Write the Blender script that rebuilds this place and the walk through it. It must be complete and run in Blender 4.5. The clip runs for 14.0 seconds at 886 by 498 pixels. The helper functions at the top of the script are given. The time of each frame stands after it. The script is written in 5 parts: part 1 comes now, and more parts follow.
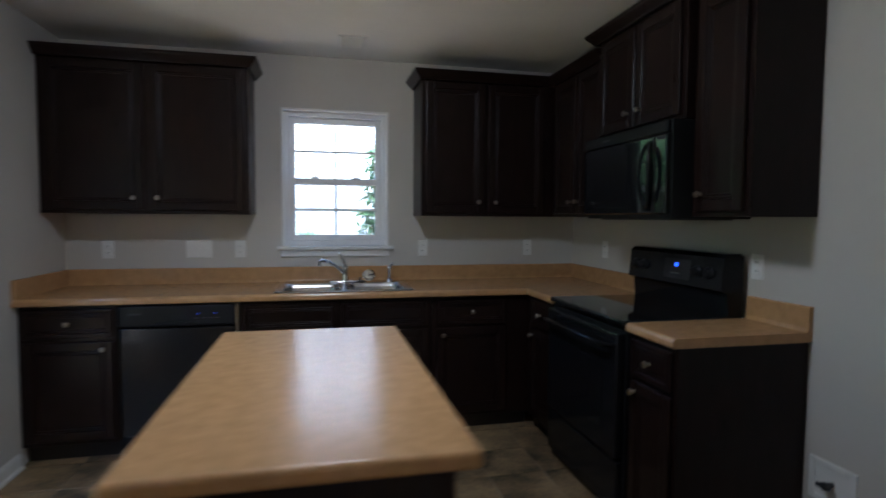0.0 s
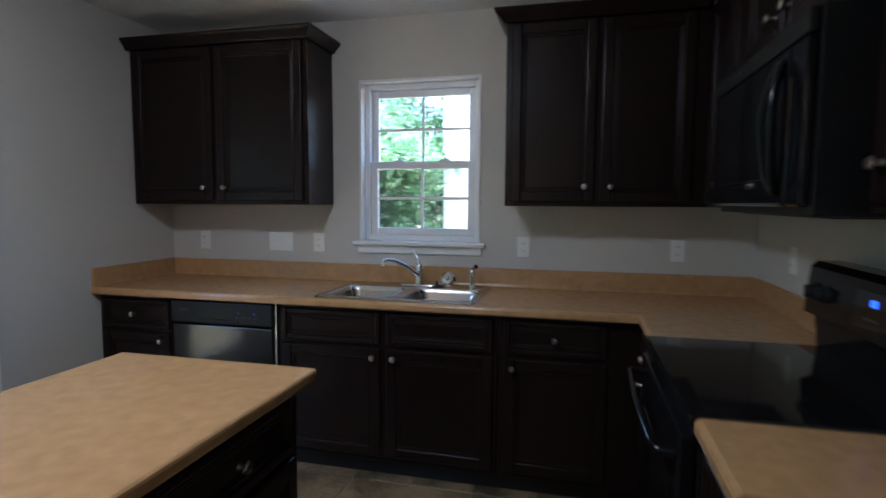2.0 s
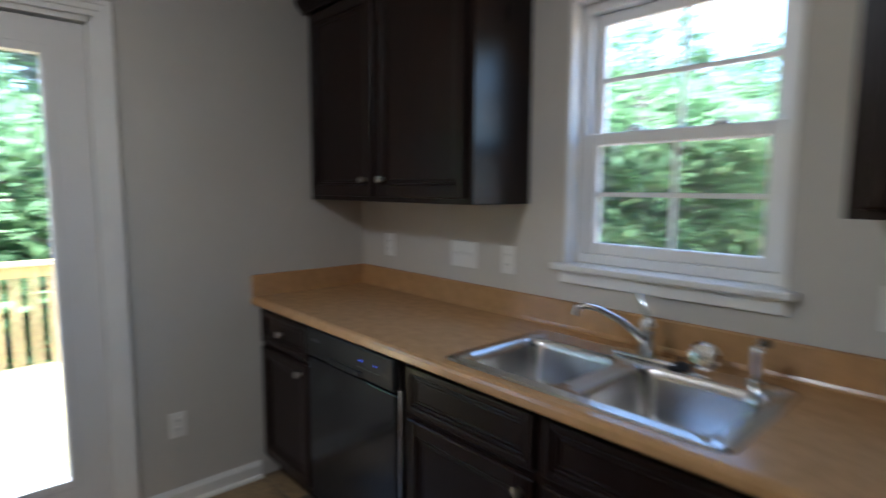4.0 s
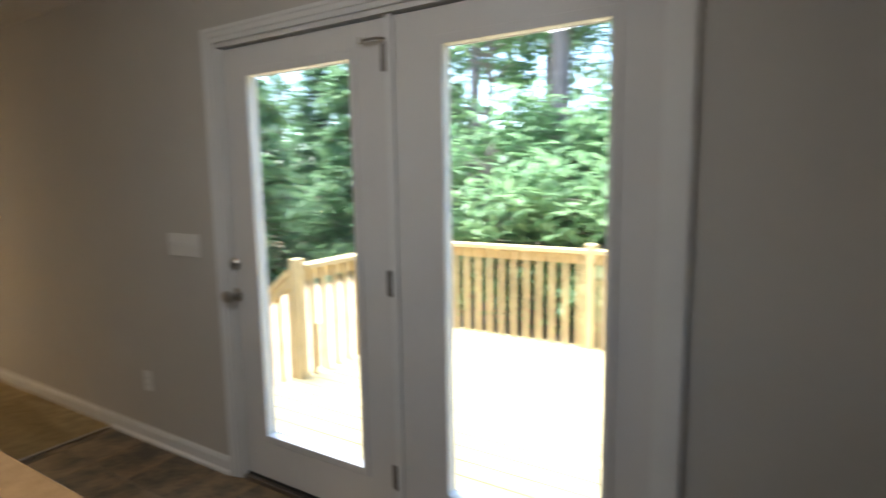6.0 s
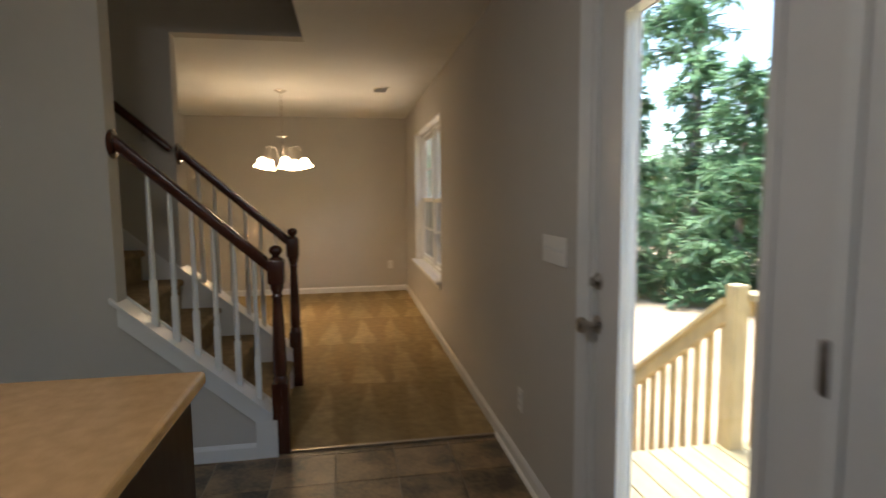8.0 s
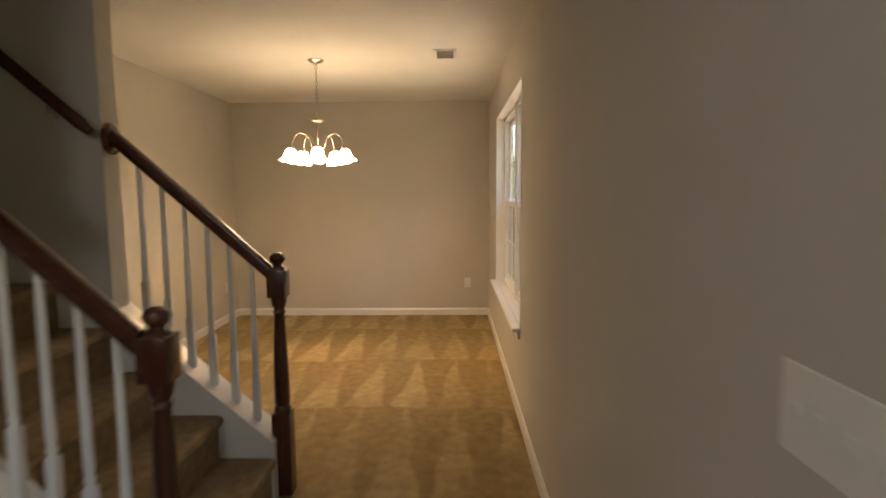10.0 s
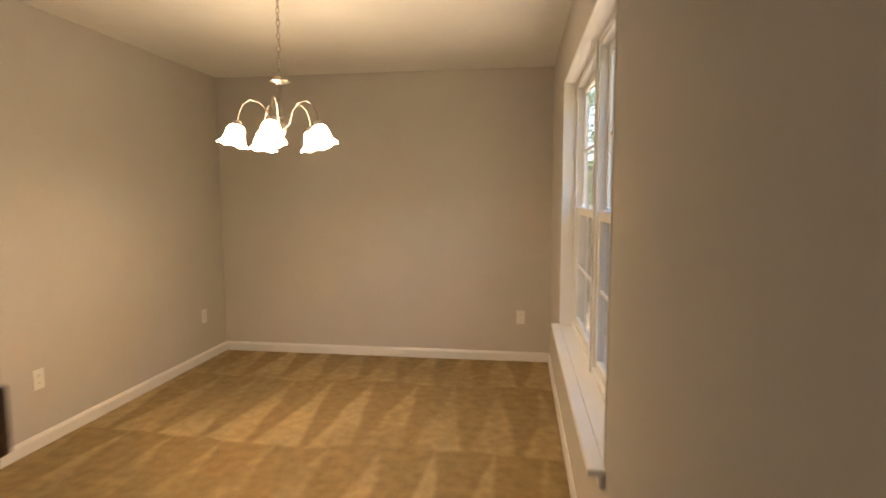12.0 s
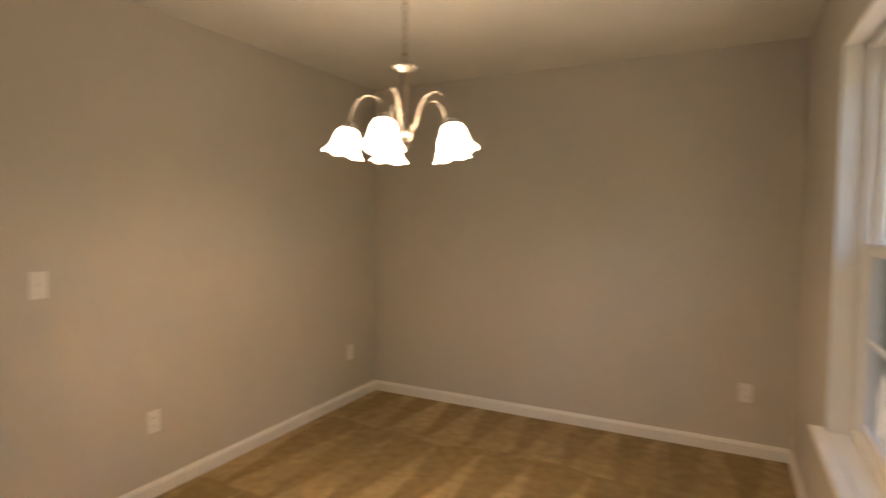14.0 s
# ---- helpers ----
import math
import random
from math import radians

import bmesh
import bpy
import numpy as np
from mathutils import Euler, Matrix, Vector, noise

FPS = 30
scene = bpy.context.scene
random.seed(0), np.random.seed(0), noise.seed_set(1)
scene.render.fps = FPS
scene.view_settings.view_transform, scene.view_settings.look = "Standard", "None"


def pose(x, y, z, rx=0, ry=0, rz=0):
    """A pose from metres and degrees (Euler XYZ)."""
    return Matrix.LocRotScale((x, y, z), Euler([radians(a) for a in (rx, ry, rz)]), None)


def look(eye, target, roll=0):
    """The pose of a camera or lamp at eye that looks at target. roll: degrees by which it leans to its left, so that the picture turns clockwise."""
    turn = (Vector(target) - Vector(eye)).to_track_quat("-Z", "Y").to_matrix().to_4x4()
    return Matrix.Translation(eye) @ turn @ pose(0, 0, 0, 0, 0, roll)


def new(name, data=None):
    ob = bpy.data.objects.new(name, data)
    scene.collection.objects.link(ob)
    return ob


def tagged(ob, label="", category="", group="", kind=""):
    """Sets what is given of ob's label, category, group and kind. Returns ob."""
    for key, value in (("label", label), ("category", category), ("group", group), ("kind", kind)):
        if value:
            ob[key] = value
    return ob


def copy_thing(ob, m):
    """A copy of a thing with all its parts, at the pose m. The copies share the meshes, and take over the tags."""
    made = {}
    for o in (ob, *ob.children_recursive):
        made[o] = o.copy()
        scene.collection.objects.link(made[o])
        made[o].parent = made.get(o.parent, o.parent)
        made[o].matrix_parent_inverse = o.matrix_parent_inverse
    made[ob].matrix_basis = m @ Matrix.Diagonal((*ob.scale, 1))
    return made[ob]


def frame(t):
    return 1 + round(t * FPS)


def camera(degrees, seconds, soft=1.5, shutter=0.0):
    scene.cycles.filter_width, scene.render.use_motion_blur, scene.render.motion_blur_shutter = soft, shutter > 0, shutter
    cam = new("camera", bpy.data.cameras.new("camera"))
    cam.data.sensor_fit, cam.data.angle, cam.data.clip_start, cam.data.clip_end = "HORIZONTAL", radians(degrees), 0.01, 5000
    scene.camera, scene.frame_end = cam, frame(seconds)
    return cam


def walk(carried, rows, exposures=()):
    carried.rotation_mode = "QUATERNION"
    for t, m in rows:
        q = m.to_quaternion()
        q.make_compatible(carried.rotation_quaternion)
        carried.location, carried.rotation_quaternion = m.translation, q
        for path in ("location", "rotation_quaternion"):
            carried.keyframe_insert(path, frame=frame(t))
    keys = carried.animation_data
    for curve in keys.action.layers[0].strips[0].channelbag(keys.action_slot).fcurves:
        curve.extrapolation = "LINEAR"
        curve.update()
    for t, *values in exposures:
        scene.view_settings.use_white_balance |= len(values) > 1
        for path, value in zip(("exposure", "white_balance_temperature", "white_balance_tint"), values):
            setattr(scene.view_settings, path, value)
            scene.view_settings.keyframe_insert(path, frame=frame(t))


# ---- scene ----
cam = camera(78.1, 14.0, shutter=0.9)
PATH = [
    (0, (1.576, -3.905, 1.358), (2.016, -1.958, 1.245), 0.4),
    (0.5, (1.91, -3.749, 1.383), (2.327, -1.796, 1.265), 0.4),
    (1, (2.152, -3.545, 1.371), (2.344, -1.558, 1.238), 0.3),
    (1.5, (2.399, -3.348, 1.358), (2.227, -1.362, 1.192), 0.4),
    (2, (2.6, -3.081, 1.387), (2.122, -1.146, 1.218), 0.3),
    (2.2, (2.627, -2.966, 1.387), (2.07, -1.052, 1.218), 0.3),
    (4.3, (2.462, -1.415, 1.433), (0.725, -0.455, 1.191), -0.3),
    (4.5, (2.413, -1.229, 1.425), (0.522, -0.622, 1.191), -0.5),
    (5, (2.224, -1.086, 1.419), (0.237, -1.132, 1.194), -0.9),
    (5.5, (2.013, -1.037, 1.44), (0.102, -1.566, 1.18), -1.1),
    (6, (1.651, -0.972, 1.464), (-0.042, -2.005, 1.205), -0.9),
    (6.5, (1.429, -1.015, 1.407), (0.031, -2.429, 1.19), -0.8),
    (7, (1.199, -1.136, 1.38), (0.152, -2.828, 1.179), -0.5),
    (7.5, (0.961, -1.246, 1.386), (0.302, -3.123, 1.188), -0.5),
    (8, (0.82, -1.406, 1.376), (0.483, -3.368, 1.179), -0.5),
    (8.2, (0.777, -1.531, 1.386), (0.514, -3.504, 1.186), -0.2),
    (10.5, (0.364, -3.382, 1.413), (0.464, -5.37, 1.213), -0.5),
    (11, (0.336, -3.806, 1.403), (0.514, -5.788, 1.206), -0.3),
    (11.5, (0.3, -4.222, 1.401), (0.519, -6.201, 1.206), -0.1),
    (12, (0.268, -4.623, 1.411), (0.543, -6.595, 1.219), -0.1),
    (12.5, (0.274, -4.966, 1.417), (0.598, -6.932, 1.245), 0.1),
    (13, (0.287, -5.252, 1.409), (0.684, -7.206, 1.257), 0.1),
    (13.5, (0.308, -5.466, 1.42), (0.95, -7.356, 1.294), 0.1),
    (14, (0.389, -5.523, 1.431), (1.304, -7.298, 1.317), 0.3),
]
EXPOSURES = [(0.0, 3.25, 5100, 9), (0.5, 3.55, 5050, 9), (1.0, 3.75, 5000, 9), (1.5, 3.65, 5000, 9), (2.2, 3.45, 5000, 9), (4.3, 3.65, 5500, 8), (5.0, 3.8, 5750, 8), (5.5, 3.6, 5850, 8), (6.5, 2.65, 5900, 9), (7.5, 2.55, 5900, 10), (8.2, 2.85, 6100, 10), (10.3, 3.15, 6450, 12), (11.0, 3.25, 6450, 12), (13.0, 3.1, 6000, 13), (14.0, 2.8, 6000, 13)]
walk(cam, [(t, look(eye, target, roll)) for t, eye, target, roll in PATH], EXPOSURES)

# ---- sky and sun: bright overcast day ----
world = bpy.data.worlds.new("overcast_sky")
scene.world = world
world.use_nodes = True
wn = world.node_tree
sky = wn.nodes.new("ShaderNodeTexSky")
sky.sky_type = "NISHITA"
sky.sun_disc = False
sky.sun_elevation = radians(72)
sky.sun_rotation = radians(166)
sky.air_density, sky.dust_density, sky.ozone_density = 1.0, 2.0, 1.0
wn.nodes["Background"].inputs["Strength"].default_value = 0.15
wn.links.new(sky.outputs["Color"], wn.nodes["Background"].inputs["Color"])
sun = new("sun", bpy.data.lights.new("sun", "SUN"))
sun.data.energy, sun.data.angle, sun.data.color = 2.9, radians(35), (1.0, 0.96, 0.9)
sun.matrix_world = look((0.8, -3.1, 10), (0, 0, 0))

# ---- plan, metres ----
CEIL = 2.455
EAST = 3.49          # kitchen east wall
SOUTH = -9.245       # dining south wall
DEAST = 2.935        # dining east wall
SEAM = -4.338        # tile to carpet
SN0, SN1 = -4.30, -4.42   # wall on the kitchen side of the stairs
SS0, SS1 = -5.36, -5.48   # wall on the dining side of the stairs
DECK = -0.10
YARD = -0.95


# ---- materials ----
def mat(name, col, rough=0.5, metal=0.0, var=0.0, scale=8.0, bump=0.0, bscale=60.0, coat=0.0, spec=0.5, stretch=(1, 1, 1), rnd=0.0, dark=None, ramp=(0.45, 0.95)):
    """A surface whose colour drifts at two scales, with fine relief."""
    m = bpy.data.materials.new(name)
    m.use_nodes = True
    nt, p = m.node_tree, m.node_tree.nodes["Principled BSDF"]
    p.inputs["Base Color"].default_value = (*col, 1)
    p.inputs["Roughness"].default_value = rough
    p.inputs["Metallic"].default_value = metal
    p.inputs["Coat Weight"].default_value = coat
    p.inputs["Coat Roughness"].default_value = 0.15
    p.inputs["Specular IOR Level"].default_value = spec
    co = nt.nodes.new("ShaderNodeTexCoord")
    mp = nt.nodes.new("ShaderNodeMapping")
    mp.inputs["Scale"].default_value = stretch
    nt.links.new(co.outputs["Object"], mp.inputs["Vector"])
    vec = mp.outputs["Vector"]
    if rnd:
        oi = nt.nodes.new("ShaderNodeObjectInfo")
        ad = nt.nodes.new("ShaderNodeVectorMath")
        ad.operation = "MULTIPLY_ADD"
        cb = nt.nodes.new("ShaderNodeCombineXYZ")
        for i in range(3):
            nt.links.new(oi.outputs["Random"], cb.inputs[i])
        nt.links.new(cb.outputs[0], ad.inputs[0])
        ad.inputs[1].default_value = (37, 53, 71)
        nt.links.new(vec, ad.inputs[2])
        vec = ad.outputs[0]
    if var:
        n1 = nt.nodes.new("ShaderNodeTexNoise")
        n1.inputs["Scale"].default_value, n1.inputs["Detail"].default_value = scale, 6
        n2 = nt.nodes.new("ShaderNodeTexNoise")
        n2.inputs["Scale"].default_value, n2.inputs["Detail"].default_value = scale * 9, 3
        mx = nt.nodes.new("ShaderNodeMath")
        mx.operation = "MULTIPLY_ADD"
        mx.inputs[1].default_value = 0.35
        for n in (n1, n2):
            nt.links.new(vec, n.inputs["Vector"])
        nt.links.new(n2.outputs["Fac"], mx.inputs[0])
        nt.links.new(n1.outputs["Fac"], mx.inputs[2])
        val = mx.outputs[0]
        if rnd:
            r2 = nt.nodes.new("ShaderNodeMath")
            r2.operation = "MULTIPLY_ADD"
            r2.inputs[1].default_value = rnd
            nt.links.new(oi.outputs["Random"], r2.inputs[0])
            nt.links.new(val, r2.inputs[2])
            val = r2.outputs[0]
        rp = nt.nodes.new("ShaderNodeValToRGB")
        lo = dark or tuple(c * (1 - var) for c in col)
        hi = tuple(min(1, c * (1 + var * 0.6)) for c in col)
        rp.color_ramp.elements[0].position, rp.color_ramp.elements[0].color = ramp[0], (*lo, 1)
        rp.color_ramp.elements[1].position, rp.color_ramp.elements[1].color = ramp[1] + rnd, (*hi, 1)
        nt.links.new(val, rp.inputs["Fac"])
        nt.links.new(rp.outputs["Color"], p.inputs["Base Color"])
        mr = nt.nodes.new("ShaderNodeMapRange")
        mr.inputs["From Min"].default_value, mr.inputs["From Max"].default_value = 0.3, 1.0
        mr.inputs["To Min"].default_value, mr.inputs["To Max"].default_value = rough * 0.85, min(1, rough * 1.2)
        nt.links.new(val, mr.inputs["Value"])
        nt.links.new(mr.outputs[0], p.inputs["Roughness"])
    if bump:
        nb = nt.nodes.new("ShaderNodeTexNoise")
        nb.inputs["Scale"].default_value, nb.inputs["Detail"].default_value = bscale, 4
        bp = nt.nodes.new("ShaderNodeBump")
        bp.inputs["Strength"].default_value, bp.inputs["Distance"].default_value = bump, 0.01
        nt.links.new(vec, nb.inputs["Vector"])
        nt.links.new(nb.outputs["Fac"], bp.inputs["Height"])
        nt.links.new(bp.outputs["Normal"], p.inputs["Normal"])
    return m


def glow(name, col, strength):
    m = mat(name, col, 0.4)
    p = m.node_tree.nodes["Principled BSDF"]
    p.inputs["Emission Color"].default_value = (*col, 1)
    p.inputs["Emission Strength"].default_value = strength
    return m


def pane_mat(name, tint, gloss):
    m = bpy.data.materials.new(name)
    m.use_nodes = True
    nt = m.node_tree
    nt.nodes.remove(nt.nodes["Principled BSDF"])
    tr, gl, mx, fr, pw, sc = (nt.nodes.new("ShaderNode" + k) for k in ("BsdfTransparent", "BsdfGlossy", "MixShader", "LayerWeight", "Math", "Math"))
    tr.inputs["Color"].default_value = (*tint, 1)
    gl.inputs["Roughness"].default_value = gloss
    pw.operation, sc.operation = "POWER", "MULTIPLY_ADD"
    pw.inputs[1].default_value = 5.0
    sc.inputs[1].default_value, sc.inputs[2].default_value = 0.8, 0.035
    nt.links.new(fr.outputs["Facing"], pw.inputs[0])
    nt.links.new(pw.outputs[0], sc.inputs[0])
    nt.links.new(sc.outputs[0], mx.inputs[0])
    nt.links.new(tr.outputs[0], mx.inputs[1])
    nt.links.new(gl.outputs[0], mx.inputs[2])
    nt.links.new(mx.outputs[0], nt.nodes["Material Output"].inputs["Surface"])
    return m


def leaf_mat(name, a, b):
    m = bpy.data.materials.new(name)
    m.use_nodes = True
    nt, p = m.node_tree, m.node_tree.nodes["Principled BSDF"]
    ge, rp, co, nz, ad = (nt.nodes.new("ShaderNode" + k) for k in ("NewGeometry", "ValToRGB", "TexCoord", "TexNoise", "Math"))
    nz.inputs["Scale"].default_value = 1.3
    ad.operation = "MULTIPLY_ADD"
    ad.inputs[1].default_value = 0.5
    nt.links.new(co.outputs["Object"], nz.inputs["Vector"])
    nt.links.new(ge.outputs["Random Per Island"], ad.inputs[0])
    nt.links.new(nz.outputs["Fac"], ad.inputs[2])
    rp.color_ramp.elements[0].position, rp.color_ramp.elements[0].color = 0.35, (*a, 1)
    rp.color_ramp.elements[1].position, rp.color_ramp.elements[1].color = 1.05, (*b, 1)
    nt.links.new(ad.outputs[0], rp.inputs["Fac"])
    tl, mx = nt.nodes.new("ShaderNodeBsdfTranslucent"), nt.nodes.new("ShaderNodeMixShader")
    nt.links.new(rp.outputs["Color"], p.inputs["Base Color"])
    nt.links.new(rp.outputs["Color"], tl.inputs["Color"])
    p.inputs["Roughness"].default_value = 0.45
    mx.inputs[0].default_value = 0.5
    nt.links.new(p.outputs[0], mx.inputs[1])
    nt.links.new(tl.outputs[0], mx.inputs[2])
    nt.links.new(mx.outputs[0], nt.nodes["Material Output"].inputs["Surface"])
    return m


def carpet_mat():
    """Cut-pile carpet with the wedge-shaped tracks of a vacuum cleaner."""
    m = mat("carpet_pile", (0.385, 0.285, 0.135), 0.95, var=0.25, scale=14, bump=0.9, bscale=420, spec=0.1)
    nt, p = m.node_tree, m.node_tree.nodes["Principled BSDF"]
    co, nz, sp = (nt.nodes.new("ShaderNode" + k) for k in ("TexCoord", "TexNoise", "SeparateXYZ"))
    nz.inputs["Scale"].default_value = 1.7
    ad = nt.nodes.new("ShaderNodeVectorMath")
    ad.operation = "MULTIPLY_ADD"
    ad.inputs[1].default_value = (0.13, 0.28, 0)
    nt.links.new(co.outputs["Object"], nz.inputs["Vector"])
    nt.links.new(nz.outputs["Color"], ad.inputs[0])
    nt.links.new(co.outputs["Object"], ad.inputs[2])
    nt.links.new(ad.outputs[0], sp.inputs[0])

    def math_node(op, a, b=None, c=None):
        n = nt.nodes.new("ShaderNodeMath")
        n.operation = op
        for i, v in enumerate((a, b, c)):
            if v is not None:
                if isinstance(v, (int, float)):
                    n.inputs[i].default_value = v
                else:
                    nt.links.new(v, n.inputs[i])
        return n.outputs[0]
    u = math_node("ABSOLUTE", math_node("SUBTRACT", math_node("FRACT", math_node("DIVIDE", sp.outputs[0], 0.31)), 0.5))
    v = math_node("FRACT", math_node("DIVIDE", sp.outputs[1], 1.05))
    edge = math_node("SUBTRACT", math_node("MULTIPLY", v, 0.42), u)
    mr = nt.nodes.new("ShaderNodeMapRange")
    mr.inputs["From Min"].default_value, mr.inputs["From Max"].default_value = -0.05, 0.05
    nt.links.new(edge, mr.inputs["Value"])
    mx = nt.nodes.new("ShaderNodeMix")
    mx.data_type, mx.blend_type = "RGBA", "MULTIPLY"
    old = p.inputs["Base Color"].links[0].from_socket
    patch = nt.nodes.new("ShaderNodeTexNoise")
    patch.inputs["Scale"].default_value = 1.1
    nt.links.new(co.outputs["Object"], patch.inputs["Vector"])
    fade = nt.nodes.new("ShaderNodeMapRange")
    fade.inputs["From Min"].default_value, fade.inputs["From Max"].default_value = 0.38, 0.62
    nt.links.new(patch.outputs["Fac"], fade.inputs["Value"])
    nt.links.new(math_node("MULTIPLY", mr.outputs[0], math_node("MULTIPLY_ADD", fade.outputs[0], 0.75, 0.25)), mx.inputs[0])
    nt.links.new(old, mx.inputs[6])
    mx.inputs[7].default_value = (1.45, 1.5, 1.65, 1)
    nt.links.new(mx.outputs[2], p.inputs["Base Color"])
    return m


WALL = mat("greige_wall_paint", (0.56, 0.53, 0.485), 0.75, var=0.04, scale=2.5, bump=0.08, bscale=260, spec=0.3)
CEILM = mat("white_ceiling_paint", (0.82, 0.81, 0.78), 0.9, var=0.04, scale=3, bump=0.15, bscale=180, spec=0.2)
TRIM = mat("white_trim_paint", (0.78, 0.77, 0.75), 0.35, var=0.04, scale=6, bump=0.03, bscale=90)
DOORP = mat("white_door_paint", (0.72, 0.70, 0.68), 0.4, var=0.03, scale=4, bump=0.05, bscale=120)
VINYL = mat("white_vinyl", (0.8, 0.8, 0.8), 0.35, var=0.03, scale=9)
ESP = mat("espresso_stained_wood", (0.0135, 0.0066, 0.0052), 0.3, var=0.3, scale=5, stretch=(5, 5, 1.2), spec=0.22)
TOE = mat("dark_toe_kick", (0.012, 0.008, 0.007), 0.6, var=0.2, scale=6)
LAM = mat("tan_laminate", (0.47, 0.27, 0.12), 0.21, var=0.15, scale=24, bump=0.02, bscale=300, spec=0.5)
BLACK = mat("black_enamel", (0.009, 0.009, 0.010), 0.13, var=0.2, scale=12, spec=0.2)
DWDOOR = mat("polished_black_panel", (0.010, 0.010, 0.011), 0.16, var=0.15, scale=12, spec=0.5)
BLACKG = mat("black_ceramic_glass", (0.008, 0.008, 0.009), 0.06, var=0.1, scale=20)
BLACKP = mat("black_plastic", (0.012, 0.012, 0.0125), 0.4, var=0.2, scale=15, spec=0.2)
GREYP = mat("grey_print", (0.04, 0.04, 0.043), 0.5, var=0.1, scale=30)
STEEL = mat("brushed_stainless", (0.62, 0.61, 0.60), 0.2, 1.0, var=0.12, scale=30, stretch=(1, 14, 14), bump=0.02, bscale=200)
CHROME = mat("polished_chrome", (0.8, 0.8, 0.8), 0.08, 1.0, var=0.05, scale=20)
NICKEL = mat("satin_nickel", (0.48, 0.44, 0.39), 0.28, 1.0, var=0.1, scale=40)
HINGE = mat("aged_hinge_metal", (0.30, 0.27, 0.25), 0.4, 1.0, var=0.2, scale=60)
PLATE = mat("white_plate_plastic", (0.78, 0.77, 0.74), 0.35, var=0.03, scale=30)
SLOT = mat("dark_slot", (0.03, 0.03, 0.03), 0.6, var=0.2, scale=30)
MAHOG = mat("mahogany_stain", (0.070, 0.022, 0.012), 0.24, var=0.3, scale=4, bump=0.05, bscale=60, stretch=(1.5, 9, 9), coat=0.4)
MAHOGV = mat("mahogany_stain_upright", (0.070, 0.022, 0.012), 0.24, var=0.3, scale=4, stretch=(9, 9, 1.0), coat=0.4)
STEPC = mat("stair_carpet", (0.43, 0.31, 0.165), 0.95, var=0.3, scale=22, bump=0.9, bscale=420, spec=0.1)
CARPET = carpet_mat()
TILE = mat("slate_look_tile", (0.25, 0.172, 0.09), 0.36, var=0.6, scale=5, bump=0.12, bscale=45, rnd=0.10, dark=(0.05, 0.036, 0.023), ramp=(0.54, 0.82))
GROUT = mat("grout", (0.33, 0.28, 0.21), 0.85, var=0.2, scale=20, bump=0.2, bscale=200)
STRIP = mat("seam_strip", (0.45, 0.38, 0.3), 0.35, 0.8, var=0.1, scale=20)
PINE = mat("new_treated_pine", (0.54, 0.41, 0.21), 0.65, var=0.3, scale=3, bump=0.15, bscale=60, stretch=(2, 2, 1), rnd=0.2)
PINED = mat("deck_board_pine", (0.45, 0.355, 0.185), 0.6, var=0.25, scale=2.5, bump=0.15, bscale=50, stretch=(6, 1, 6), rnd=0.25)
BARK = mat("bark", (0.24, 0.20, 0.18), 0.9, var=0.5, scale=6, bump=0.8, bscale=18, stretch=(3, 3, 0.7))
STRAW = mat("straw_and_clay_ground", (0.42, 0.30, 0.19), 0.95, var=0.45, scale=0.8, bump=0.6, bscale=30)
SIDING = mat("white_vinyl_siding", (0.76, 0.76, 0.75), 0.5, var=0.04, scale=2)
ROOF = mat("grey_shingle", (0.10, 0.10, 0.105), 0.9, var=0.3, scale=6, bump=0.3, bscale=30)
BRICKX = mat("tan_exterior", (0.5, 0.45, 0.38), 0.8, var=0.15, scale=4)
LEAF_A = leaf_mat("broad_leaf", (0.11, 0.22, 0.10), (0.27, 0.41, 0.20))
LEAF_B = leaf_mat("needle_leaf", (0.11, 0.20, 0.115), (0.25, 0.38, 0.19))
LEAF_C = leaf_mat("far_leaf", (0.08, 0.16, 0.075), (0.20, 0.32, 0.14))


def screen_mat(name, cover):
    """Fine mesh: a share of dark thread, the rest open."""
    m = bpy.data.materials.new(name)
    m.use_nodes = True
    nt = m.node_tree
    mx, tr = nt.nodes.new("ShaderNodeMixShader"), nt.nodes.new("ShaderNodeBsdfTransparent")
    mx.inputs[0].default_value = cover
    nt.nodes["Principled BSDF"].inputs["Base Color"].default_value = (0.05, 0.05, 0.055, 1)
    nt.links.new(tr.outputs[0], mx.inputs[1])
    nt.links.new(nt.nodes["Principled BSDF"].outputs[0], mx.inputs[2])
    nt.links.new(mx.outputs[0], nt.nodes["Material Output"].inputs["Surface"])
    return m


SCREENM = screen_mat("insect_screen", 0.28)
SCREEND = screen_mat("dark_insect_screen", 0.5)
GLASS = pane_mat("window_glass", (0.97, 0.985, 0.98), 0.0)
SHADE = glow("lit_frosted_glass", (1.0, 0.72, 0.42), 3.6)
BULB = glow("lit_bulb", (1.0, 0.68, 0.37), 42.0)
DOME = glow("lit_dome_glass", (1.0, 0.97, 0.93), 5.0)
LEDDIM = glow("blue_indicator", (0.05, 0.12, 1.0), 0.13)
LED = glow("blue_display", (0.05, 0.12, 1.0), 0.22)


